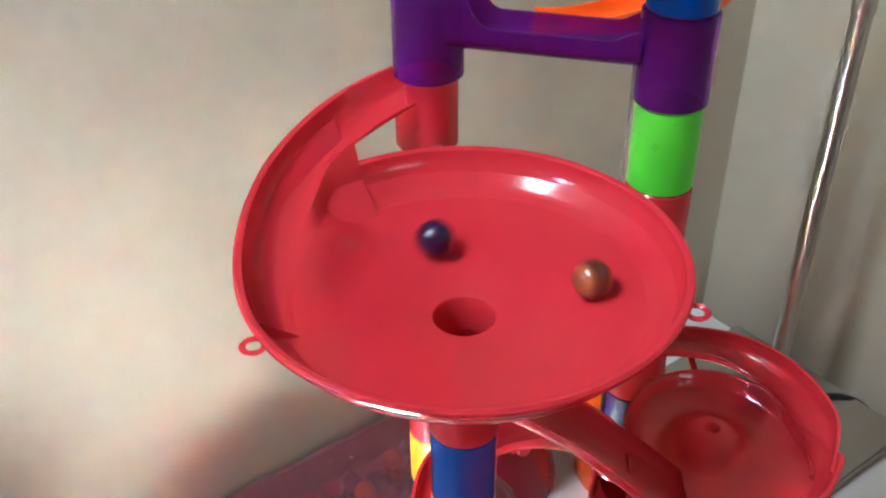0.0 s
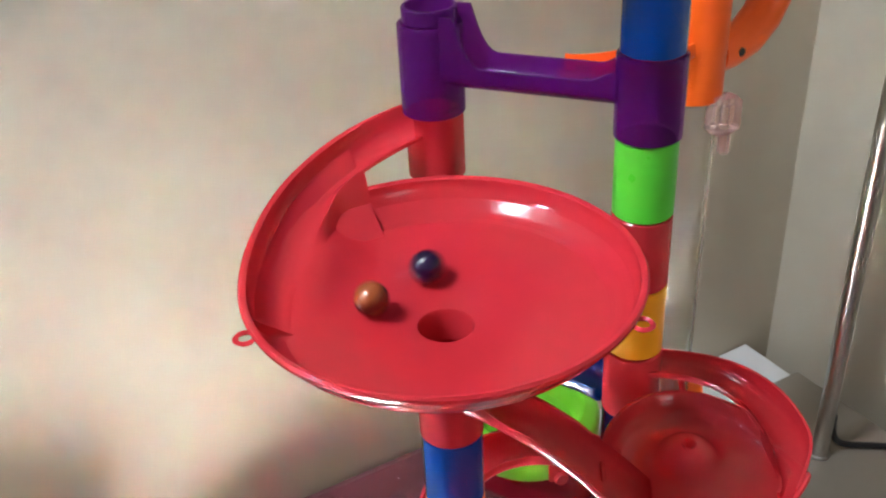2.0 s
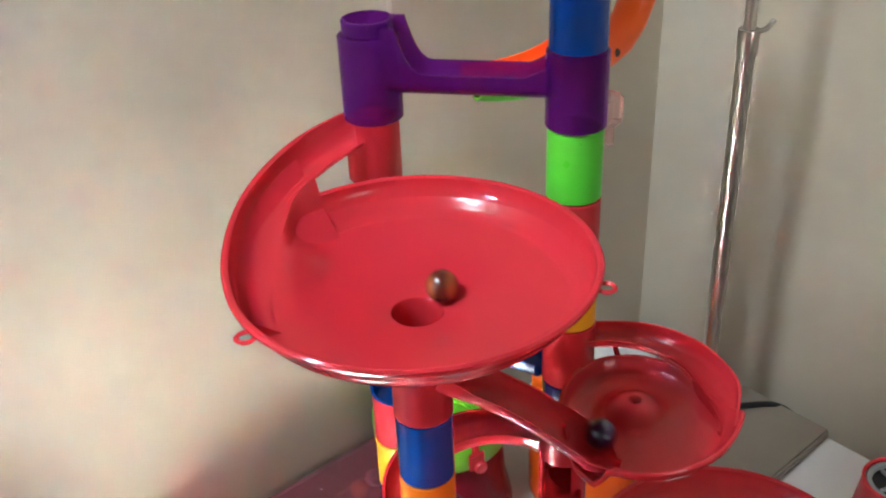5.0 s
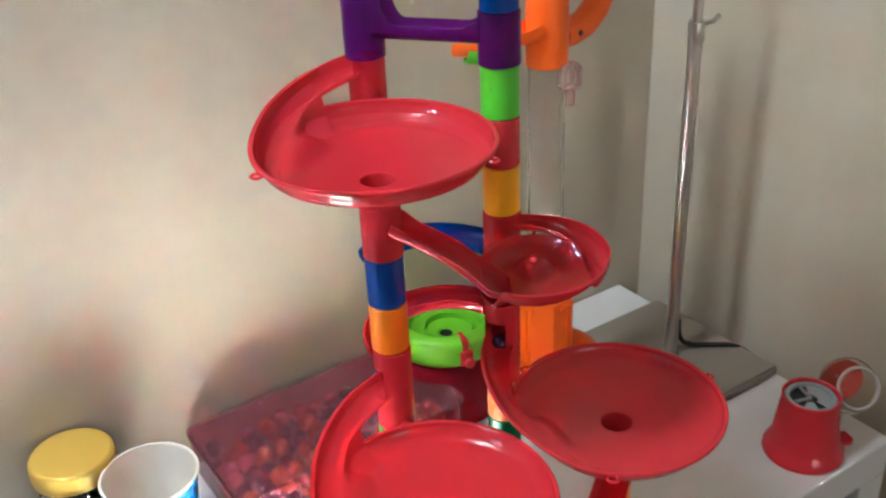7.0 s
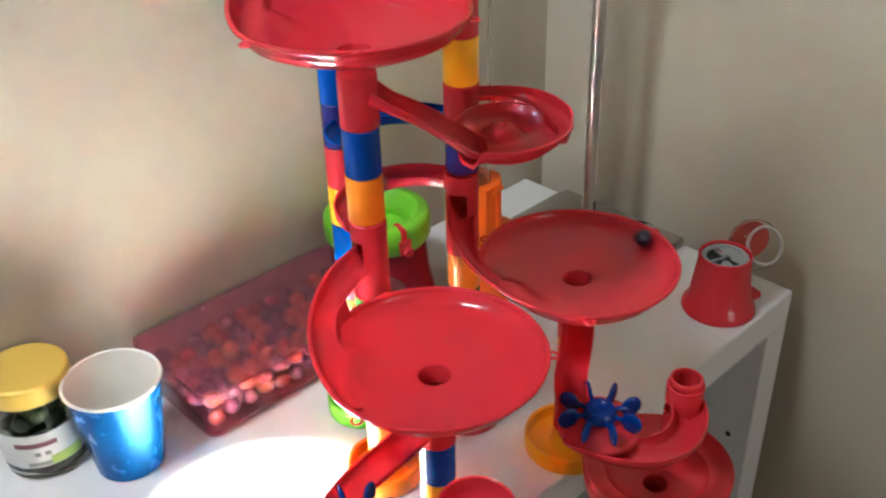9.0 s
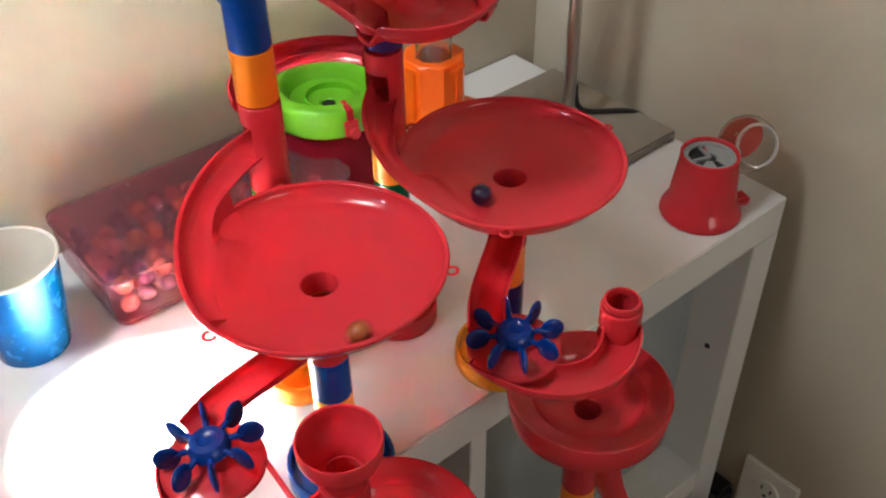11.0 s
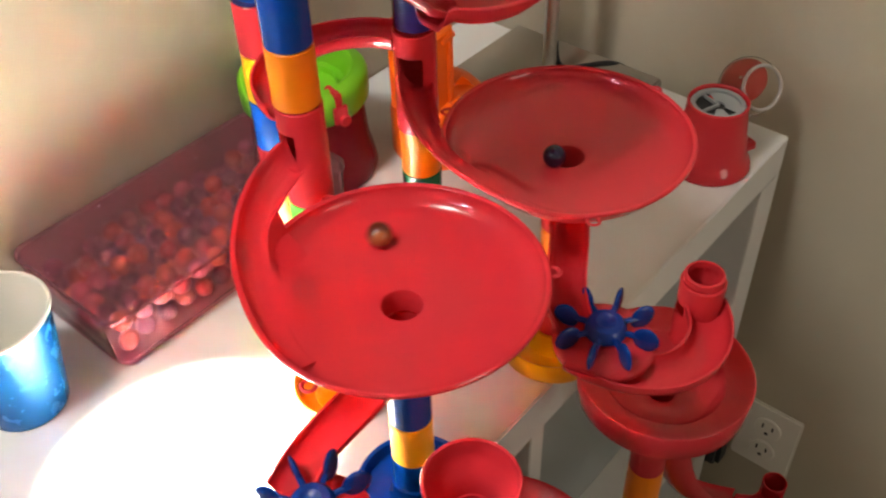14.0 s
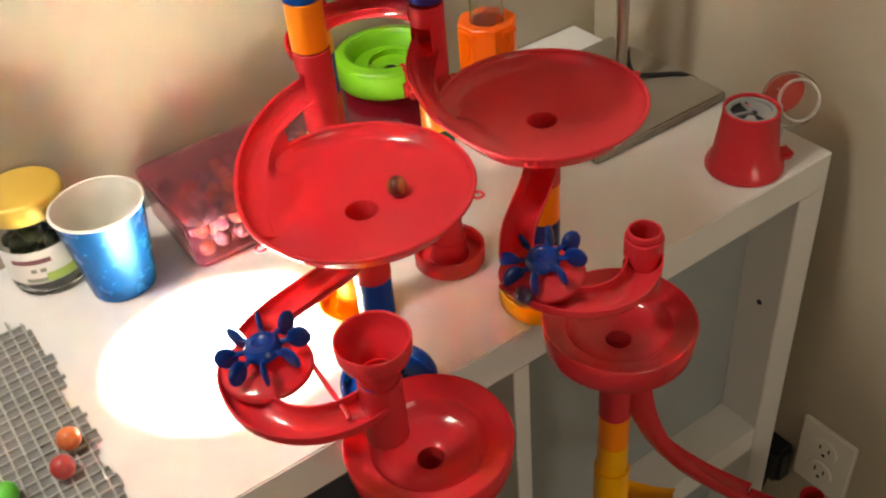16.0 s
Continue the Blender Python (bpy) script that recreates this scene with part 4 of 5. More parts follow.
# ---------------------------------------------------------------- things on the cabinet
def ball_box():
    x0, y0, x1, y1, h = 0.083, 0.441, 0.318, 0.564, 0.047
    b = thing("ball_box", (x0 + x1) / 2, (y0 + y1) / 2, 0, 0, "pink clear plastic box filled with small coloured balls", "box")
    hx, hy = (x1 - x0) / 2, (y1 - y0) / 2

    def ring(r, inset, z):
        out = []
        for k, (sx, sy) in enumerate(((1, 1), (-1, 1), (-1, -1), (1, -1))):
            for i in range(6):
                a = radians(90 * k + 90 * i / 5)
                out.append((sx * (hx - inset - r) + r * math.cos(a), sy * (hy - inset - r) + r * math.sin(a), z))
        return out
    rings = [ring(0.010, 0.004, 0.0008), ring(0.012, 0.002, 0.004), ring(0.013, 0.0, h - 0.004), ring(0.013, 0.0, h - 0.001), ring(0.012, 0.001, h), ring(0.011, 0.003, h - 0.0005),
             ring(0.011, 0.003, h - 0.004), ring(0.010, 0.0042, 0.006), ring(0.008, 0.007, 0.0028)]
    bm = bmesh.new()
    vs = [[bm.verts.new(p) for p in r] for r in rings]
    for a, c in zip(vs, vs[1:]):
        for i in range(len(a)):
            j = (i + 1) % len(a)
            bm.faces.new((a[i], a[j], c[j], c[i]))
    bm.faces.new(vs[0][::-1])
    bm.faces.new(vs[-1])
    part("tray", bm, PINK_CLEAR, b)
    bm = bmesh.new()
    lid = [[bm.verts.new(p) for p in r] for r in (ring(0.013, -0.0015, h + 0.0004), ring(0.013, -0.0015, h + 0.003), ring(0.012, 0.0005, h + 0.004))]
    for a, c in zip(lid, lid[1:]):
        for i in range(len(a)):
            j = (i + 1) % len(a)
            bm.faces.new((a[i], a[j], c[j], c[i]))
    bm.faces.new(lid[0][::-1])
    bm.faces.new(lid[-1])
    part("lid", bm, PINK_LID, b)
    rnd = random.Random(4)
    mats = [BALL_O, BALL_R, BALL_V, BALL_V, BALL_P, BALL_O, BALL_V]
    shared = []
    for m in set(mats):
        me = bpy.data.meshes.new("ball")
        t = bmesh.new()
        bmesh.ops.create_icosphere(t, subdivisions=2, radius=0.0078)
        t.to_mesh(me)
        t.free()
        me.materials.append(m)
        for p in me.polygons:
            p.use_smooth = True
        shared.append((m.name, me))
    shared.sort(key=lambda q: q[0])
    names = [m.name for m in mats]
    for iz in range(2):
        for ix in range(12):
            for iy in range(6):
                if rnd.random() < 0.12:
                    continue
                me = dict(shared)[rnd.choice(names)]
                o = new("ball", me)
                o.parent = b
                o.location = (-hx + 0.018 + ix * 0.0176 + rnd.uniform(-0.0012, 0.0012), -hy + 0.018 + iy * 0.0166 + rnd.uniform(-0.001, 0.001), 0.0112 + iz * 0.0165 + rnd.uniform(-0.0005, 0.0035))


ball_box()


def jar():
    j = thing("olive_jar", -0.020, 0.534, 0, 0, "glass jar of olives with a gold lid and white label", "jar")
    part("glass_body", lathe([(0, 0.0005), (0.030, 0.0005), (0.0335, 0.003), (0.0348, 0.010), (0.0348, 0.050), (0.033, 0.060), (0.0305, 0.068), (0.0305, 0.076), (0.0285, 0.076), (0.0285, 0.068), (0.031, 0.060), (0.0328, 0.050), (0.0328, 0.010), (0.029, 0.0035), (0, 0.0035)], 48), GLASS, j)
    part("lid", lathe([(0, 0.0945), (0.031, 0.0945), (0.0335, 0.0935), (0.0345, 0.092), (0.0350, 0.090), (0.0352, 0.078), (0.0345, 0.0765), (0.0315, 0.0765)], 56), GOLD, j, "gold screw lid")
    bm = bmesh.new()
    n, a0, a1 = 30, 165, 345
    for z0, z1 in ((0.016, 0.050),):
        lo = [bm.verts.new((0.0352 * math.cos(radians(a0 + (a1 - a0) * i / n)), 0.0352 * math.sin(radians(a0 + (a1 - a0) * i / n)), z0)) for i in range(n + 1)]
        hi = [bm.verts.new((0.0352 * math.cos(radians(a0 + (a1 - a0) * i / n)), 0.0352 * math.sin(radians(a0 + (a1 - a0) * i / n)), z1)) for i in range(n + 1)]
        for i in range(n):
            bm.faces.new((lo[i], lo[i + 1], hi[i + 1], hi[i]))
    lab = part("label", bm, LABEL, j, "white paper label")

    def bar(name, a0, a1, z0, z1, m):
        bm = bmesh.new()
        lo = [bm.verts.new((0.0355 * math.cos(radians(a0 + (a1 - a0) * i / 8)), 0.0355 * math.sin(radians(a0 + (a1 - a0) * i / 8)), z0)) for i in range(9)]
        hi = [bm.verts.new((0.0355 * math.cos(radians(a0 + (a1 - a0) * i / 8)), 0.0355 * math.sin(radians(a0 + (a1 - a0) * i / 8)), z1)) for i in range(9)]
        for i in range(8):
            bm.faces.new((lo[i], lo[i + 1], hi[i + 1], hi[i]))
        part(name, bm, m, lab)
    bar("print_bar", 212, 268, 0.037, 0.042, LABEL_RED)
    bar("print_bar", 236, 244, 0.028, 0.032, LABEL_GREY)
    bar("print_bar", 249, 257, 0.028, 0.032, LABEL_GREY)
    bar("print_bar", 225, 255, 0.0175, 0.022, LABEL_GREY)
    bar("print_bar", 255, 300, 0.0165, 0.026, LABEL_GREEN)
    rnd = random.Random(9)
    for k in range(40):
        z = 0.010 + 0.052 * (k / 40)
        a, r = rnd.uniform(0, TAU), 0.0225 * math.sqrt(rnd.random() * 0.7 + 0.3)
        bm = bmesh.new()
        bmesh.ops.create_icosphere(bm, subdivisions=2, radius=0.0085)
        bmesh.ops.scale(bm, vec=(1, 1, 0.85), verts=bm.verts)
        bmesh.ops.translate(bm, verts=bm.verts, vec=(r * math.cos(a), r * math.sin(a), z + 0.004))
        part("olive", bm, OLIVE_PALE if k % 5 == 0 else OLIVE, j)


jar()


def paper_cup():
    c = thing("paper_cup", 0.026, 0.477, 0, 0, "shiny blue paper cup with a white inside, standing empty", "cup")
    part("sleeve", lathe([(0.0275, 0.0005), (0.0283, 0.001), (0.0386, 0.0855), (0.0380, 0.0855), (0.0277, 0.003), (0.0, 0.003)], 64), CUPBLUE, c)
    part("inner_wall", lathe([(0, 0.006), (0.0274, 0.006), (0.0376, 0.0858), (0.0379, 0.0858)], 64), PAPER, c, "white paper inside")
    bm = bmesh.new()
    rr, q, n = 0.0388, 0.0014, 64
    ring = [[bm.verts.new(((rr + q * math.cos(s)) * math.cos(TAU * i / n), (rr + q * math.cos(s)) * math.sin(TAU * i / n), 0.0866 + q * math.sin(s))) for s in [TAU * k / 8 for k in range(8)]] for i in range(n)]
    for i in range(n):
        for k in range(8):
            bm.faces.new((ring[i][k], ring[(i + 1) % n][k], ring[(i + 1) % n][(k + 1) % 8], ring[i][(k + 1) % 8]))
    part("rolled_rim", bm, PAPER, c, "white rolled rim")


paper_cup()


def grid_mat():
    g = thing("mesh_mat", -0.060, 0.24, 0, 0, "grey plastic mesh mat with a ragged edge", "mesh mat")
    p, w, h = 0.0102, 0.0017, 0.0052
    rnd = random.Random(2)
    cols, rows_ = 22, 26
    ends = [rnd.choice((-0.0045, -0.0010, 0.0015, 0.0040)) for j in range(rows_ + 2)]
    for i in range(cols):
        x = -i * p - 0.006
        y0 = -0.03 + (rnd.choice((0, p)) if i < 2 else 0)
        y1 = rows_ * p - 0.016 - (0 if i else rnd.choice((p, 2 * p)))
        part("long_strip", box(x - w / 2, y0, 0.0006, x + w / 2, y1, h, 0.0004), GRIDGREY, g)
    for j in range(rows_ + 1):
        y = -0.03 + j * p
        part("cross_strip", box(-cols * p, y - w / 2, 0.0008, ends[j], y + w / 2, h - 0.0003, 0.0004), GRIDGREY, g)
    for j in range(rows_):
        y = -0.03 + j * p
        part("backing_strip", box(-cols * p, y + w / 2, 0.0005, max(-0.006, min(ends[j], ends[j + 1])), y + p - w / 2, 0.0022), GRID_DARK, g, smooth=False)


grid_mat()


def small_ball(x, y, z, m, label):
    bm = bmesh.new()
    bmesh.ops.create_uvsphere(bm, u_segments=28, v_segments=18, radius=0.0090)
    o = link_mesh("small_ball", bm, m)
    o.location = (x, y, z)
    tagged(o, label, "ball", "small balls on the mat")


small_ball(-0.076, 0.315, 0.0145, BALL_O, "small matte orange ball lying on the grey mat")
small_ball(-0.088, 0.292, 0.0145, BALL_R, "small matte red ball lying on the grey mat")
small_ball(-0.128, 0.294, 0.0145, BALL_G, "small matte green ball lying on the grey mat")


def toy_dispenser():
    d = thing("toy_dispenser", 0.560, 0.240, 0, -20, "small red toy dispenser with a grey top and clear globe", "toy dispenser")
    part("red_body", lathe([(0, 0.0005), (0.036, 0.0005), (0.037, 0.002), (0.0365, 0.006), (0.0335, 0.012), (0.0310, 0.016), (0.0260, 0.058), (0.0262, 0.064), (0.0250, 0.0655), (0.0235, 0.064), (0.0232, 0.058), (0, 0.058)], 48), RED, d)
    top = part("grey_insert", lathe([(0.0185, 0.0595), (0.0190, 0.0625), (0.0222, 0.0628), (0.0234, 0.0610), (0.0234, 0.0585)], 40), GREY, d, "grey insert ring round a dark hopper")
    part("half_plate", lathe([(0.0062, 0.0575), (0.0062, 0.0602), (0.0188, 0.0602), (0.0188, 0.0575)], 40, skip=lambda a, zz: 75 < a < 215 or 262 < a < 285), GREY, top)
    part("hopper_floor", lathe([(0, 0.0584), (0.0230, 0.0584)], 28), BLACK, top)
    part("vane", box(-0.0165, -0.0012, 0.0585, 0.0010, 0.0012, 0.0615, 0.0004), GREY, top)
    part("vane", box(-0.0012, 0.0010, 0.0585, 0.0012, 0.0175, 0.0615, 0.0004), GREY, top)
    part("red_gate", box(0.0030, 0.0060, 0.0586, 0.0110, 0.0150, 0.0600, 0.0005), RED, top)
    part("chute_lip", box(0.026, -0.014, 0.004, 0.045, 0.002, 0.014, 0.003), RED, d)
    part("grey_lever", box(0.024, -0.004, 0.036, 0.032, 0.006, 0.062, 0.002), GREY, d, "grey lever")
    part("lever_foot", box(0.029, -0.004, 0.024, 0.036, 0.004, 0.038, 0.002), GREY, d)
    # the globe lies open beside the body; its mouth ring shows, and a red cap closes its far side
    spin = Matrix.Rotation(radians(20), 3, 'Z')
    centre = Vector((0.037, 0.017, 0.066)) + spin @ Vector((0.010, -0.007, -0.012))

    def cup(profile, axis, n=36, aside=(0, 0, 0)):
        bm = lathe(profile, n, closed=True)
        m = Vector((0, 0, 1)).rotation_difference(spin @ Vector(axis)).to_matrix()
        bmesh.ops.rotate(bm, verts=bm.verts, matrix=m)
        bmesh.ops.translate(bm, verts=bm.verts, vec=centre + spin @ Vector(aside))
        return bm
    mouth = (-0.42, -0.78, 0.46)
    shell = [(0.0265 * math.sin(radians(q)), 0.0265 * math.cos(radians(q))) for q in range(46, 176, 8)]
    shell += [(0.0255 * math.sin(radians(q)), 0.0255 * math.cos(radians(q))) for q in range(174, 44, -8)]
    globe = part("globe", cup(shell, mouth), GLOBE, d, "clear plastic globe")
    ring = [(0.0190 + 0.0016 * math.cos(TAU * k / 8), 0.0188 + 0.0020 * math.sin(TAU * k / 8)) for k in range(8)]
    part("mouth_ring", cup(ring, mouth), FROSTED, globe)
    cap = [(0.0252 * math.sin(radians(q)), 0.0252 * math.cos(radians(q))) for q in range(4, 56, 5)]
    cap += [(0.0236 * math.sin(radians(q)), 0.0236 * math.cos(radians(q))) for q in range(54, 3, -5)]
    part("globe_cap", cup(cap, (-0.70, 0.10, 0.70)), RED_CLEAR, d, "red translucent globe cap")


toy_dispenser()


def marble(name, m, label):
    bm = bmesh.new()
    bmesh.ops.create_uvsphere(bm, u_segments=32, v_segments=20, radius=0.0070)
    ob = link_mesh(name, bm, m)
    return tagged(ob, label, "marble", "marbles")


purple_marble = marble("marble", MARBLE_P, "dark purple glass marble rolling in the run")
orange_marble = marble("marble", MARBLE_O, "amber and brown swirled glass marble rolling in the run")

PURPLE_ROWS = [
    (0, 0.1763, 0.3394, 0.3794), (0.1, 0.1467, 0.3339, 0.3792), (0.2, 0.1346, 0.3137, 0.3791), (0.3, 0.1415, 0.2945, 0.3783),
    (0.4, 0.1622, 0.2820, 0.3779), (0.5, 0.1873, 0.2922, 0.3780), (0.6, 0.1985, 0.3194, 0.3796), (0.7, 0.1857, 0.3413, 0.3806),
    (0.8, 0.1615, 0.3410, 0.3794), (0.9, 0.1454, 0.3205, 0.3774), (1, 0.1534, 0.2936, 0.3764), (1.1, 0.1776, 0.2836, 0.3781),
    (1.2, 0.1949, 0.2892, 0.3797), (1.3, 0.1924, 0.3089, 0.3780), (1.4, 0.1684, 0.3271, 0.3764), (1.5, 0.1454, 0.3242, 0.3779),
    (1.6, 0.1431, 0.3062, 0.3772), (1.7, 0.1615, 0.2948, 0.3753), (1.8, 0.1839, 0.3023, 0.3763), (1.9, 0.1885, 0.3243, 0.3782),
    (2, 0.1729, 0.3344, 0.3781), (2.1, 0.1544, 0.3200, 0.3759), (2.2, 0.1565, 0.2964, 0.3755), (2.3, 0.1722, 0.2930, 0.3758),
    (2.4, 0.1807, 0.3102, 0.3755), (2.5, 0.1695, 0.3285, 0.3768), (2.6, 0.1550, 0.3220, 0.3761), (2.7, 0.1567, 0.3018, 0.3750),
    (2.8, 0.1729, 0.2918, 0.3761), (2.9, 0.1843, 0.3069, 0.3762), (3, 0.1764, 0.3244, 0.3765), (3.2, 0.1552, 0.3032, 0.3750),
    (3.3, 0.1750, 0.3020, 0.3710), (3.4, 0.1720, 0.3150, 0.3690), (3.5, 0.1660, 0.3080, 0.3600), (3.6, 0.1700, 0.3040, 0.3360),
    (3.8, 0.1850, 0.2880, 0.3320), (4, 0.1990, 0.2700, 0.3190), (4.2, 0.2245, 0.2225, 0.3065), (4.4, 0.2325, 0.2263, 0.3080),
    (4.55, 0.2663, 0.2307, 0.3076), (4.7, 0.2707, 0.2645, 0.3072), (4.85, 0.2393, 0.2775, 0.3068), (5, 0.2185, 0.2505, 0.3064),
    (5.15, 0.2393, 0.2235, 0.3060), (5.3, 0.2904, 0.2747, 0.3055), (5.4, 0.2735, 0.2940, 0.3070), (5.47, 0.2655, 0.3115, 0.2940),
    (5.85, 0.2650, 0.3120, 0.2820), (6.05, 0.2650, 0.3120, 0.2620), (6.2, 0.2150, 0.3520, 0.2380), (6.3, 0.2237, 0.3809, 0.2360),
    (6.4, 0.2394, 0.3695, 0.2340), (6.5, 0.2569, 0.3573, 0.2330), (6.65, 0.2610, 0.3200, 0.2280), (6.8, 0.2630, 0.3080, 0.2140),
    (7, 0.2599, 0.3097, 0.2070), (7.1, 0.2496, 0.3004, 0.2050), (7.2, 0.2373, 0.2819, 0.2020), (7.3, 0.2242, 0.2516, 0.2012),
    (7.4, 0.2352, 0.2264, 0.1841), (7.5, 0.2522, 0.1829, 0.1837), (7.6, 0.2909, 0.1625, 0.1838), (7.7, 0.3240, 0.1588, 0.1895),
    (7.8, 0.3479, 0.1831, 0.1961), (7.9, 0.3524, 0.2190, 0.1942), (8, 0.3370, 0.2595, 0.1911), (8.1, 0.3083, 0.2831, 0.1852),
    (8.2, 0.2728, 0.2791, 0.1843), (8.3, 0.2511, 0.2601, 0.1839), (8.4, 0.2419, 0.2235, 0.1832), (8.5, 0.2569, 0.1900, 0.1827),
    (8.6, 0.2746, 0.1624, 0.1842), (8.7, 0.3012, 0.1534, 0.1886), (8.8, 0.3202, 0.1556, 0.1914), (8.9, 0.3459, 0.1779, 0.1882),
    (9, 0.3572, 0.2059, 0.1860), (9.1, 0.3565, 0.2382, 0.1845), (9.2, 0.3385, 0.2627, 0.1839), (9.3, 0.3149, 0.2804, 0.1842),
    (9.4, 0.2912, 0.2806, 0.1839), (9.5, 0.2719, 0.2720, 0.1835), (9.6, 0.2583, 0.2521, 0.1825), (9.7, 0.2561, 0.2307, 0.1816),
    (9.8, 0.2564, 0.2082, 0.1816), (9.9, 0.2683, 0.1903, 0.1816), (10, 0.2874, 0.1809, 0.1816), (10.1, 0.3084, 0.1823, 0.1815),
    (10.2, 0.3259, 0.1939, 0.1815), (10.3, 0.3351, 0.2125, 0.1814), (10.4, 0.3338, 0.2330, 0.1814), (10.5, 0.3225, 0.2501, 0.1814),
    (10.6, 0.3044, 0.2591, 0.1813), (10.7, 0.2844, 0.2579, 0.1813), (10.8, 0.2677, 0.2469, 0.1812), (10.9, 0.2589, 0.2293, 0.1812),
    (11, 0.2601, 0.2097, 0.1811), (11.1, 0.2707, 0.1935, 0.1811), (11.2, 0.2879, 0.1849, 0.1811), (11.3, 0.3069, 0.1860, 0.1810),
    (11.4, 0.3227, 0.1963, 0.1810), (11.5, 0.3311, 0.2130, 0.1809), (11.6, 0.3301, 0.2315, 0.1809), (11.7, 0.3201, 0.2469, 0.1809),
    (11.8, 0.3044, 0.2560, 0.1809), (11.9, 0.2871, 0.2515, 0.1804), (12, 0.2765, 0.2375, 0.1796), (12.1, 0.2767, 0.2121, 0.1791),
    (12.2, 0.2855, 0.1942, 0.1800), (12.3, 0.3051, 0.1896, 0.1805), (12.4, 0.3208, 0.1940, 0.1810), (12.5, 0.3179, 0.2026, 0.1800),
    (12.6, 0.3122, 0.2213, 0.1785), (12.7, 0.3109, 0.2424, 0.1797), (12.8, 0.3102, 0.2561, 0.1812), (12.9, 0.2978, 0.2542, 0.1806),
    (13, 0.2805, 0.2375, 0.1793), (13.1, 0.2780, 0.2141, 0.1788), (13.2, 0.2877, 0.1952, 0.1798), (13.3, 0.2979, 0.1883, 0.1805),
    (13.4, 0.3107, 0.1963, 0.1800), (13.5, 0.3182, 0.2114, 0.1795), (13.6, 0.3141, 0.2279, 0.1789), (13.7, 0.3043, 0.2379, 0.1788),
    (13.8, 0.2923, 0.2400, 0.1789), (13.9, 0.2835, 0.2332, 0.1786), (14, 0.2846, 0.2221, 0.1780), (14.1, 0.2963, 0.2154, 0.1740),
    (14.2, 0.3040, 0.2087, 0.1783), (14.3, 0.3145, 0.2128, 0.1790), (14.4, 0.3172, 0.2194, 0.1791), (14.5, 0.3126, 0.2291, 0.1788),
    (14.6, 0.3013, 0.2345, 0.1782), (14.7, 0.2912, 0.2314, 0.1780), (14.8, 0.2842, 0.2217, 0.1780), (14.9, 0.2878, 0.2120, 0.1780),
    (15, 0.2985, 0.2057, 0.1784), (15.1, 0.3113, 0.2119, 0.1787), (15.2, 0.3173, 0.2231, 0.1791), (15.3, 0.3119, 0.2302, 0.1787),
    (15.4, 0.2986, 0.2334, 0.1780), (15.5, 0.2927, 0.2230, 0.1740), (15.6, 0.2960, 0.2210, 0.1600), (15.7, 0.2872, 0.2059, 0.1400),
    (15.8, 0.2535, 0.1834, 0.1300), (15.9, 0.2400, 0.1520, 0.1250), (16, 0.2050, 0.1317, 0.1160),
]
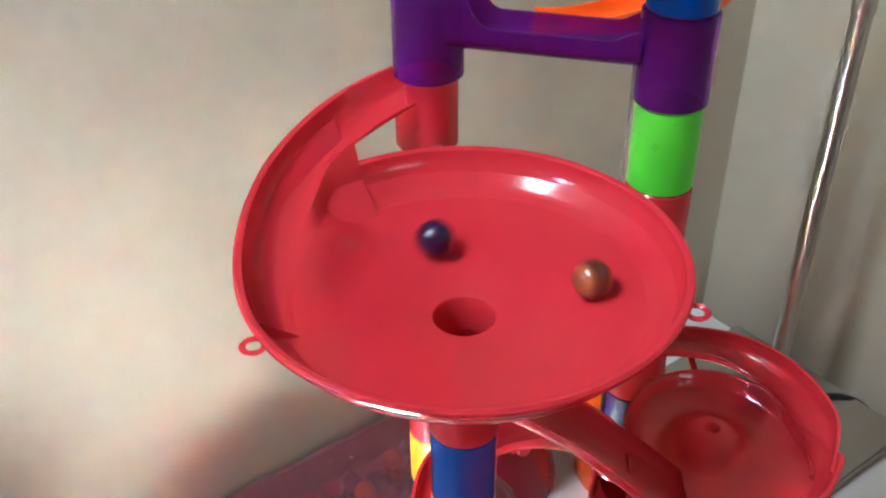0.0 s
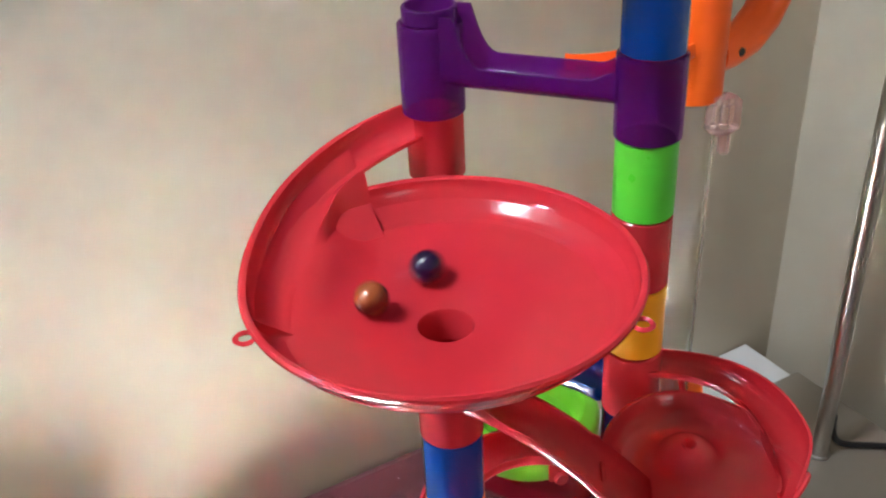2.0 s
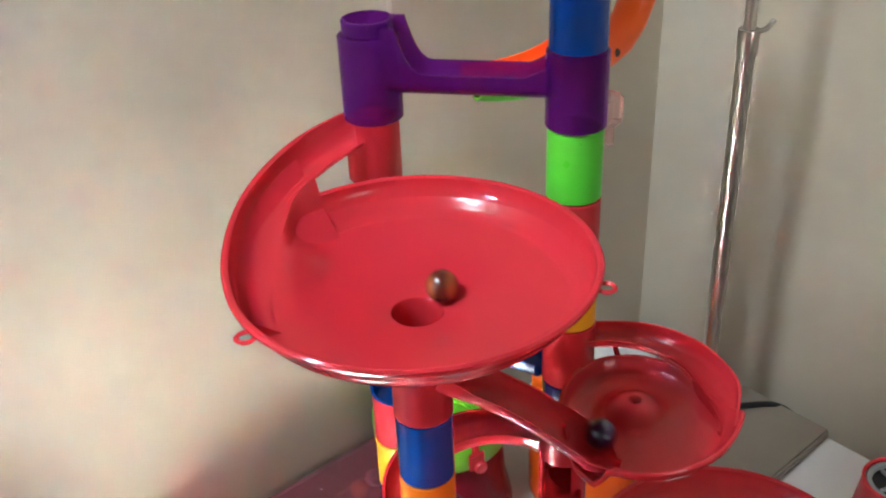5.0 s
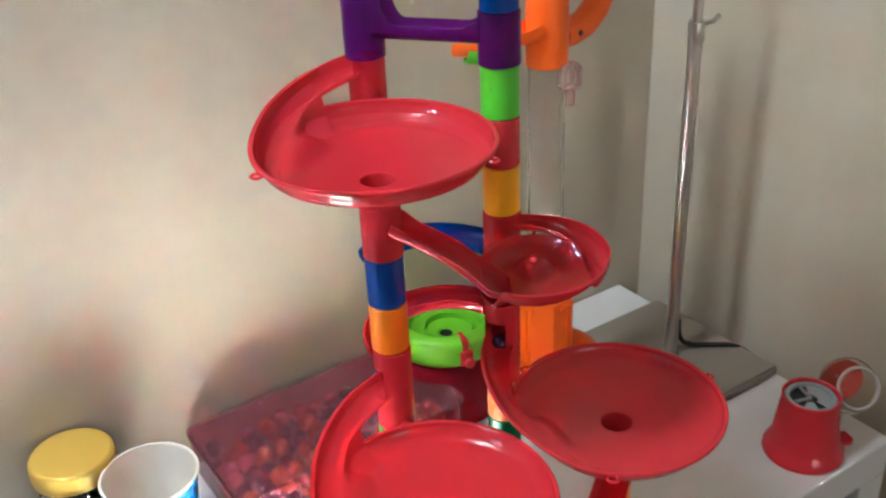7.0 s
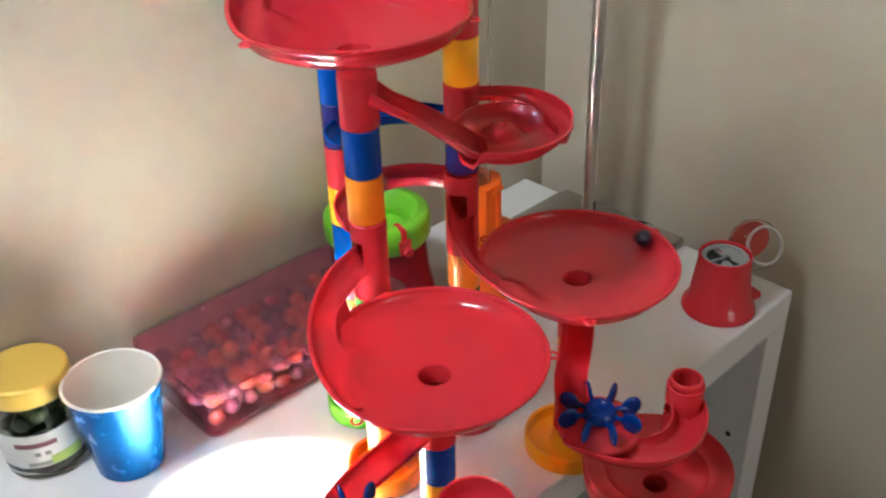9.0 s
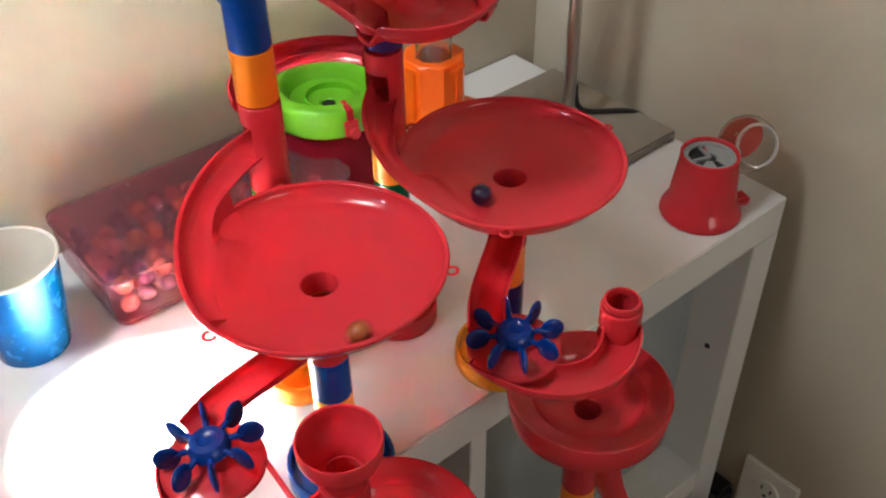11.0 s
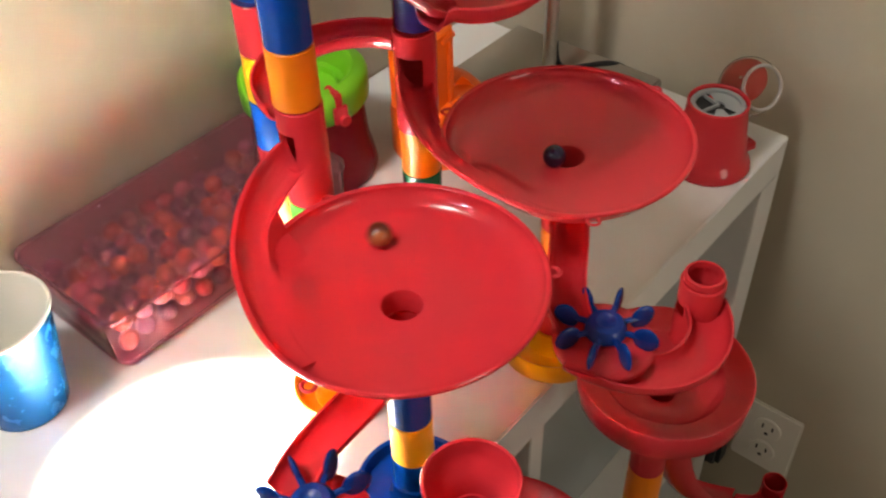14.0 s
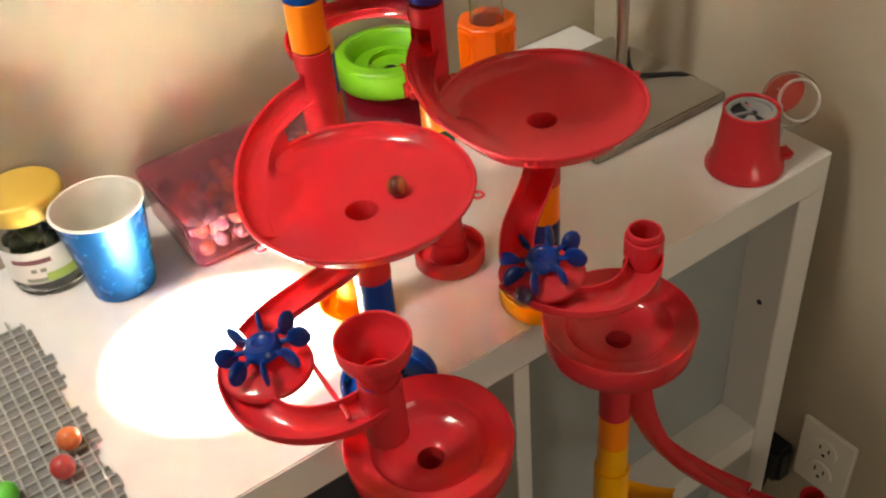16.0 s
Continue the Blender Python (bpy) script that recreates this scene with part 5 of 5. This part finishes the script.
ORANGE_ROWS = [
    (0, 0.2024, 0.2833, 0.3817), (0.1, 0.2096, 0.3075, 0.3816), (0.2, 0.2008, 0.3332, 0.3815), (0.3, 0.1761, 0.3482, 0.3811),
    (0.4, 0.1487, 0.3423, 0.3805), (0.5, 0.1331, 0.3204, 0.3798), (0.6, 0.1381, 0.2986, 0.3786), (0.7, 0.1587, 0.2832, 0.3778),
    (0.8, 0.1821, 0.2798, 0.3792), (0.9, 0.2012, 0.2964, 0.3802), (1, 0.2035, 0.3231, 0.3809), (1.1, 0.1859, 0.3410, 0.3805),
    (1.2, 0.1593, 0.3359, 0.3784), (1.3, 0.1401, 0.3136, 0.3780), (1.4, 0.1430, 0.2934, 0.3781), (1.5, 0.1629, 0.2857, 0.3771),
    (1.6, 0.1867, 0.2908, 0.3780), (1.7, 0.1974, 0.3103, 0.3790), (1.8, 0.1866, 0.3343, 0.3794), (1.9, 0.1625, 0.3399, 0.3791),
    (2, 0.1434, 0.3256, 0.3784), (2.1, 0.1451, 0.3019, 0.3770), (2.2, 0.1667, 0.2857, 0.3771), (2.3, 0.1899, 0.2885, 0.3789),
    (2.4, 0.1999, 0.3115, 0.3796), (2.5, 0.1873, 0.3305, 0.3789), (2.6, 0.1661, 0.3355, 0.3782), (2.7, 0.1521, 0.3166, 0.3758),
    (2.8, 0.1576, 0.2927, 0.3760), (2.9, 0.1772, 0.2879, 0.3772), (3, 0.1902, 0.3073, 0.3775), (3.2, 0.1559, 0.3268, 0.3769),
    (3.3, 0.1457, 0.3050, 0.3767), (3.4, 0.1631, 0.2881, 0.3766), (3.5, 0.1838, 0.2997, 0.3765), (3.6, 0.1788, 0.3223, 0.3764),
    (3.7, 0.1562, 0.3239, 0.3763), (3.8, 0.1483, 0.3033, 0.3762), (3.9, 0.1655, 0.2902, 0.3761), (4, 0.1825, 0.3025, 0.3760),
    (4.1, 0.1757, 0.3219, 0.3759), (4.2, 0.1558, 0.3209, 0.3758), (4.3, 0.1511, 0.3021, 0.3757), (4.4, 0.1674, 0.2925, 0.3756),
    (4.5, 0.1808, 0.3049, 0.3756), (4.6, 0.1730, 0.3209, 0.3755), (4.7, 0.1559, 0.3181, 0.3754), (4.8, 0.1539, 0.3015, 0.3753),
    (4.9, 0.1687, 0.2950, 0.3752), (5, 0.1788, 0.3069, 0.3751), (5.1, 0.1706, 0.3195, 0.3750), (5.2, 0.1566, 0.3154, 0.3750),
    (5.3, 0.1571, 0.3018, 0.3750), (5.4, 0.1749, 0.3050, 0.3710), (5.5, 0.1798, 0.3055, 0.3753), (5.6, 0.1735, 0.3179, 0.3750),
    (5.7, 0.1664, 0.3168, 0.3710), (5.8, 0.1633, 0.2889, 0.3764), (5.9, 0.1820, 0.3032, 0.3759), (6, 0.1772, 0.3176, 0.3755),
    (6.1, 0.1613, 0.3186, 0.3710), (6.2, 0.1679, 0.3128, 0.3710), (6.3, 0.1774, 0.3155, 0.3710), (6.4, 0.1675, 0.3238, 0.3710),
    (6.5, 0.1619, 0.3156, 0.3710), (6.6, 0.1777, 0.3122, 0.3710), (6.8, 0.1720, 0.3070, 0.3710), (6.9, 0.1660, 0.3080, 0.3620),
    (7, 0.1680, 0.3060, 0.3400), (7.1, 0.1850, 0.2880, 0.3320), (7.25, 0.1990, 0.2700, 0.3190), (7.4, 0.2265, 0.2215, 0.3055),
    (7.55, 0.2369, 0.2242, 0.3080), (7.7, 0.2694, 0.2344, 0.3080), (7.85, 0.2679, 0.2685, 0.3080), (8, 0.2347, 0.2759, 0.3080),
    (8.15, 0.2189, 0.2456, 0.3080), (8.3, 0.2441, 0.2226, 0.3080), (8.5, 0.2680, 0.3000, 0.2880), (8.7, 0.2650, 0.3120, 0.2550),
    (8.9, 0.2400, 0.3520, 0.2370), (9.1, 0.1900, 0.3500, 0.2330), (9.3, 0.1660, 0.3080, 0.2150), (9.4, 0.1572, 0.3191, 0.2130),
    (9.5, 0.1268, 0.2962, 0.2090), (9.6, 0.0986, 0.2742, 0.2040), (9.7, 0.0738, 0.2403, 0.1980), (9.8, 0.0706, 0.2015, 0.1944),
    (9.9, 0.0907, 0.1651, 0.1939), (10, 0.1279, 0.1472, 0.1933), (10.1, 0.1684, 0.1542, 0.1927), (10.2, 0.1970, 0.1831, 0.1921),
    (10.3, 0.2035, 0.2230, 0.1916), (10.4, 0.1858, 0.2591, 0.1910), (10.5, 0.1507, 0.2780, 0.1904), (10.6, 0.1114, 0.2730, 0.1899),
    (10.7, 0.0825, 0.2463, 0.1892), (10.8, 0.0745, 0.2082, 0.1889), (10.9, 0.0900, 0.1727, 0.1888), (11, 0.1230, 0.1530, 0.1887),
    (11.1, 0.1610, 0.1561, 0.1887), (11.2, 0.1900, 0.1804, 0.1886), (11.3, 0.1993, 0.2168, 0.1885), (11.4, 0.1859, 0.2516, 0.1884),
    (11.5, 0.1551, 0.2720, 0.1884), (11.6, 0.1184, 0.2707, 0.1883), (11.7, 0.0896, 0.2485, 0.1882), (11.8, 0.0793, 0.2136, 0.1881),
    (11.9, 0.0886, 0.1835, 0.1880), (12, 0.1112, 0.1690, 0.1871), (12.1, 0.1417, 0.1553, 0.1881), (12.2, 0.1621, 0.1469, 0.1977),
    (12.3, 0.1882, 0.1664, 0.1952), (12.4, 0.2004, 0.1898, 0.1955), (12.5, 0.1934, 0.2172, 0.1876), (12.6, 0.1746, 0.2424, 0.1862),
    (12.7, 0.1580, 0.2634, 0.1873), (12.8, 0.1408, 0.2749, 0.1885), (12.9, 0.1195, 0.2706, 0.1882), (13, 0.0984, 0.2491, 0.1872),
    (13.1, 0.0932, 0.2219, 0.1861), (13.2, 0.1004, 0.1958, 0.1855), (13.3, 0.1142, 0.1748, 0.1861), (13.4, 0.1374, 0.1713, 0.1856),
    (13.5, 0.1576, 0.1754, 0.1857), (13.6, 0.1751, 0.1870, 0.1861), (13.7, 0.1856, 0.2028, 0.1866), (13.8, 0.1868, 0.2202, 0.1867),
    (13.9, 0.1786, 0.2371, 0.1863), (14, 0.1614, 0.2503, 0.1857), (14.1, 0.1392, 0.2548, 0.1854), (14.2, 0.1153, 0.2472, 0.1853),
    (14.3, 0.0995, 0.2289, 0.1854), (14.4, 0.0951, 0.2071, 0.1858), (14.5, 0.1032, 0.1927, 0.1854), (14.6, 0.1176, 0.1827, 0.1848),
    (14.7, 0.1408, 0.1818, 0.1840), (14.8, 0.1581, 0.1909, 0.1838), (14.9, 0.1693, 0.2110, 0.1839), (15, 0.1737, 0.2331, 0.1853),
    (15.1, 0.1677, 0.2484, 0.1861), (15.2, 0.1557, 0.2534, 0.1857), (15.3, 0.1387, 0.2501, 0.1846), (15.4, 0.1217, 0.2374, 0.1835),
    (15.5, 0.1132, 0.2165, 0.1829), (15.6, 0.1172, 0.1979, 0.1831), (15.7, 0.1309, 0.1887, 0.1831), (15.8, 0.1499, 0.1885, 0.1834),
    (15.9, 0.1591, 0.1936, 0.1836), (16, 0.1632, 0.2092, 0.1830),
]

def rolled(rows):
    """Poses along a marble's way, with a steady roll about the level axis across it."""
    out, turn = [], Matrix.Identity(4)
    for k, (t, x, y, z) in enumerate(rows):
        if k:
            d = Vector((x - rows[k - 1][1], y - rows[k - 1][2], 0))
            if d.length > 1e-4:
                turn = Matrix.Rotation(min(1.2, d.length / 0.007), 4, Vector((0, 0, 1)).cross(d.normalized())) @ turn
        out.append((t, Matrix.Translation((x, y, z)) @ turn))
    return out


def motions():
    walk(purple_marble, rolled(PURPLE_ROWS))
    walk(orange_marble, rolled(ORANGE_ROWS))
    base = pose(0.098, 0, -0.0285)
    walk(wheel1, [(0, base @ pose(0, 0, 0, 0, 0, 10)), (15.75, base @ pose(0, 0, 0, 0, 0, 10)), (15.9, base @ pose(0, 0, 0, 10, -6, 25)), (16, base @ pose(0, 0, 0, 12, -8, 32))])
    base = pose(0.098, 0, -0.0240)
    walk(wheel2, [(0, base @ pose(0, 0, 0, 6, 4, 8)), (16, base @ pose(0, 0, 0, 6, 4, 8))])


motions()
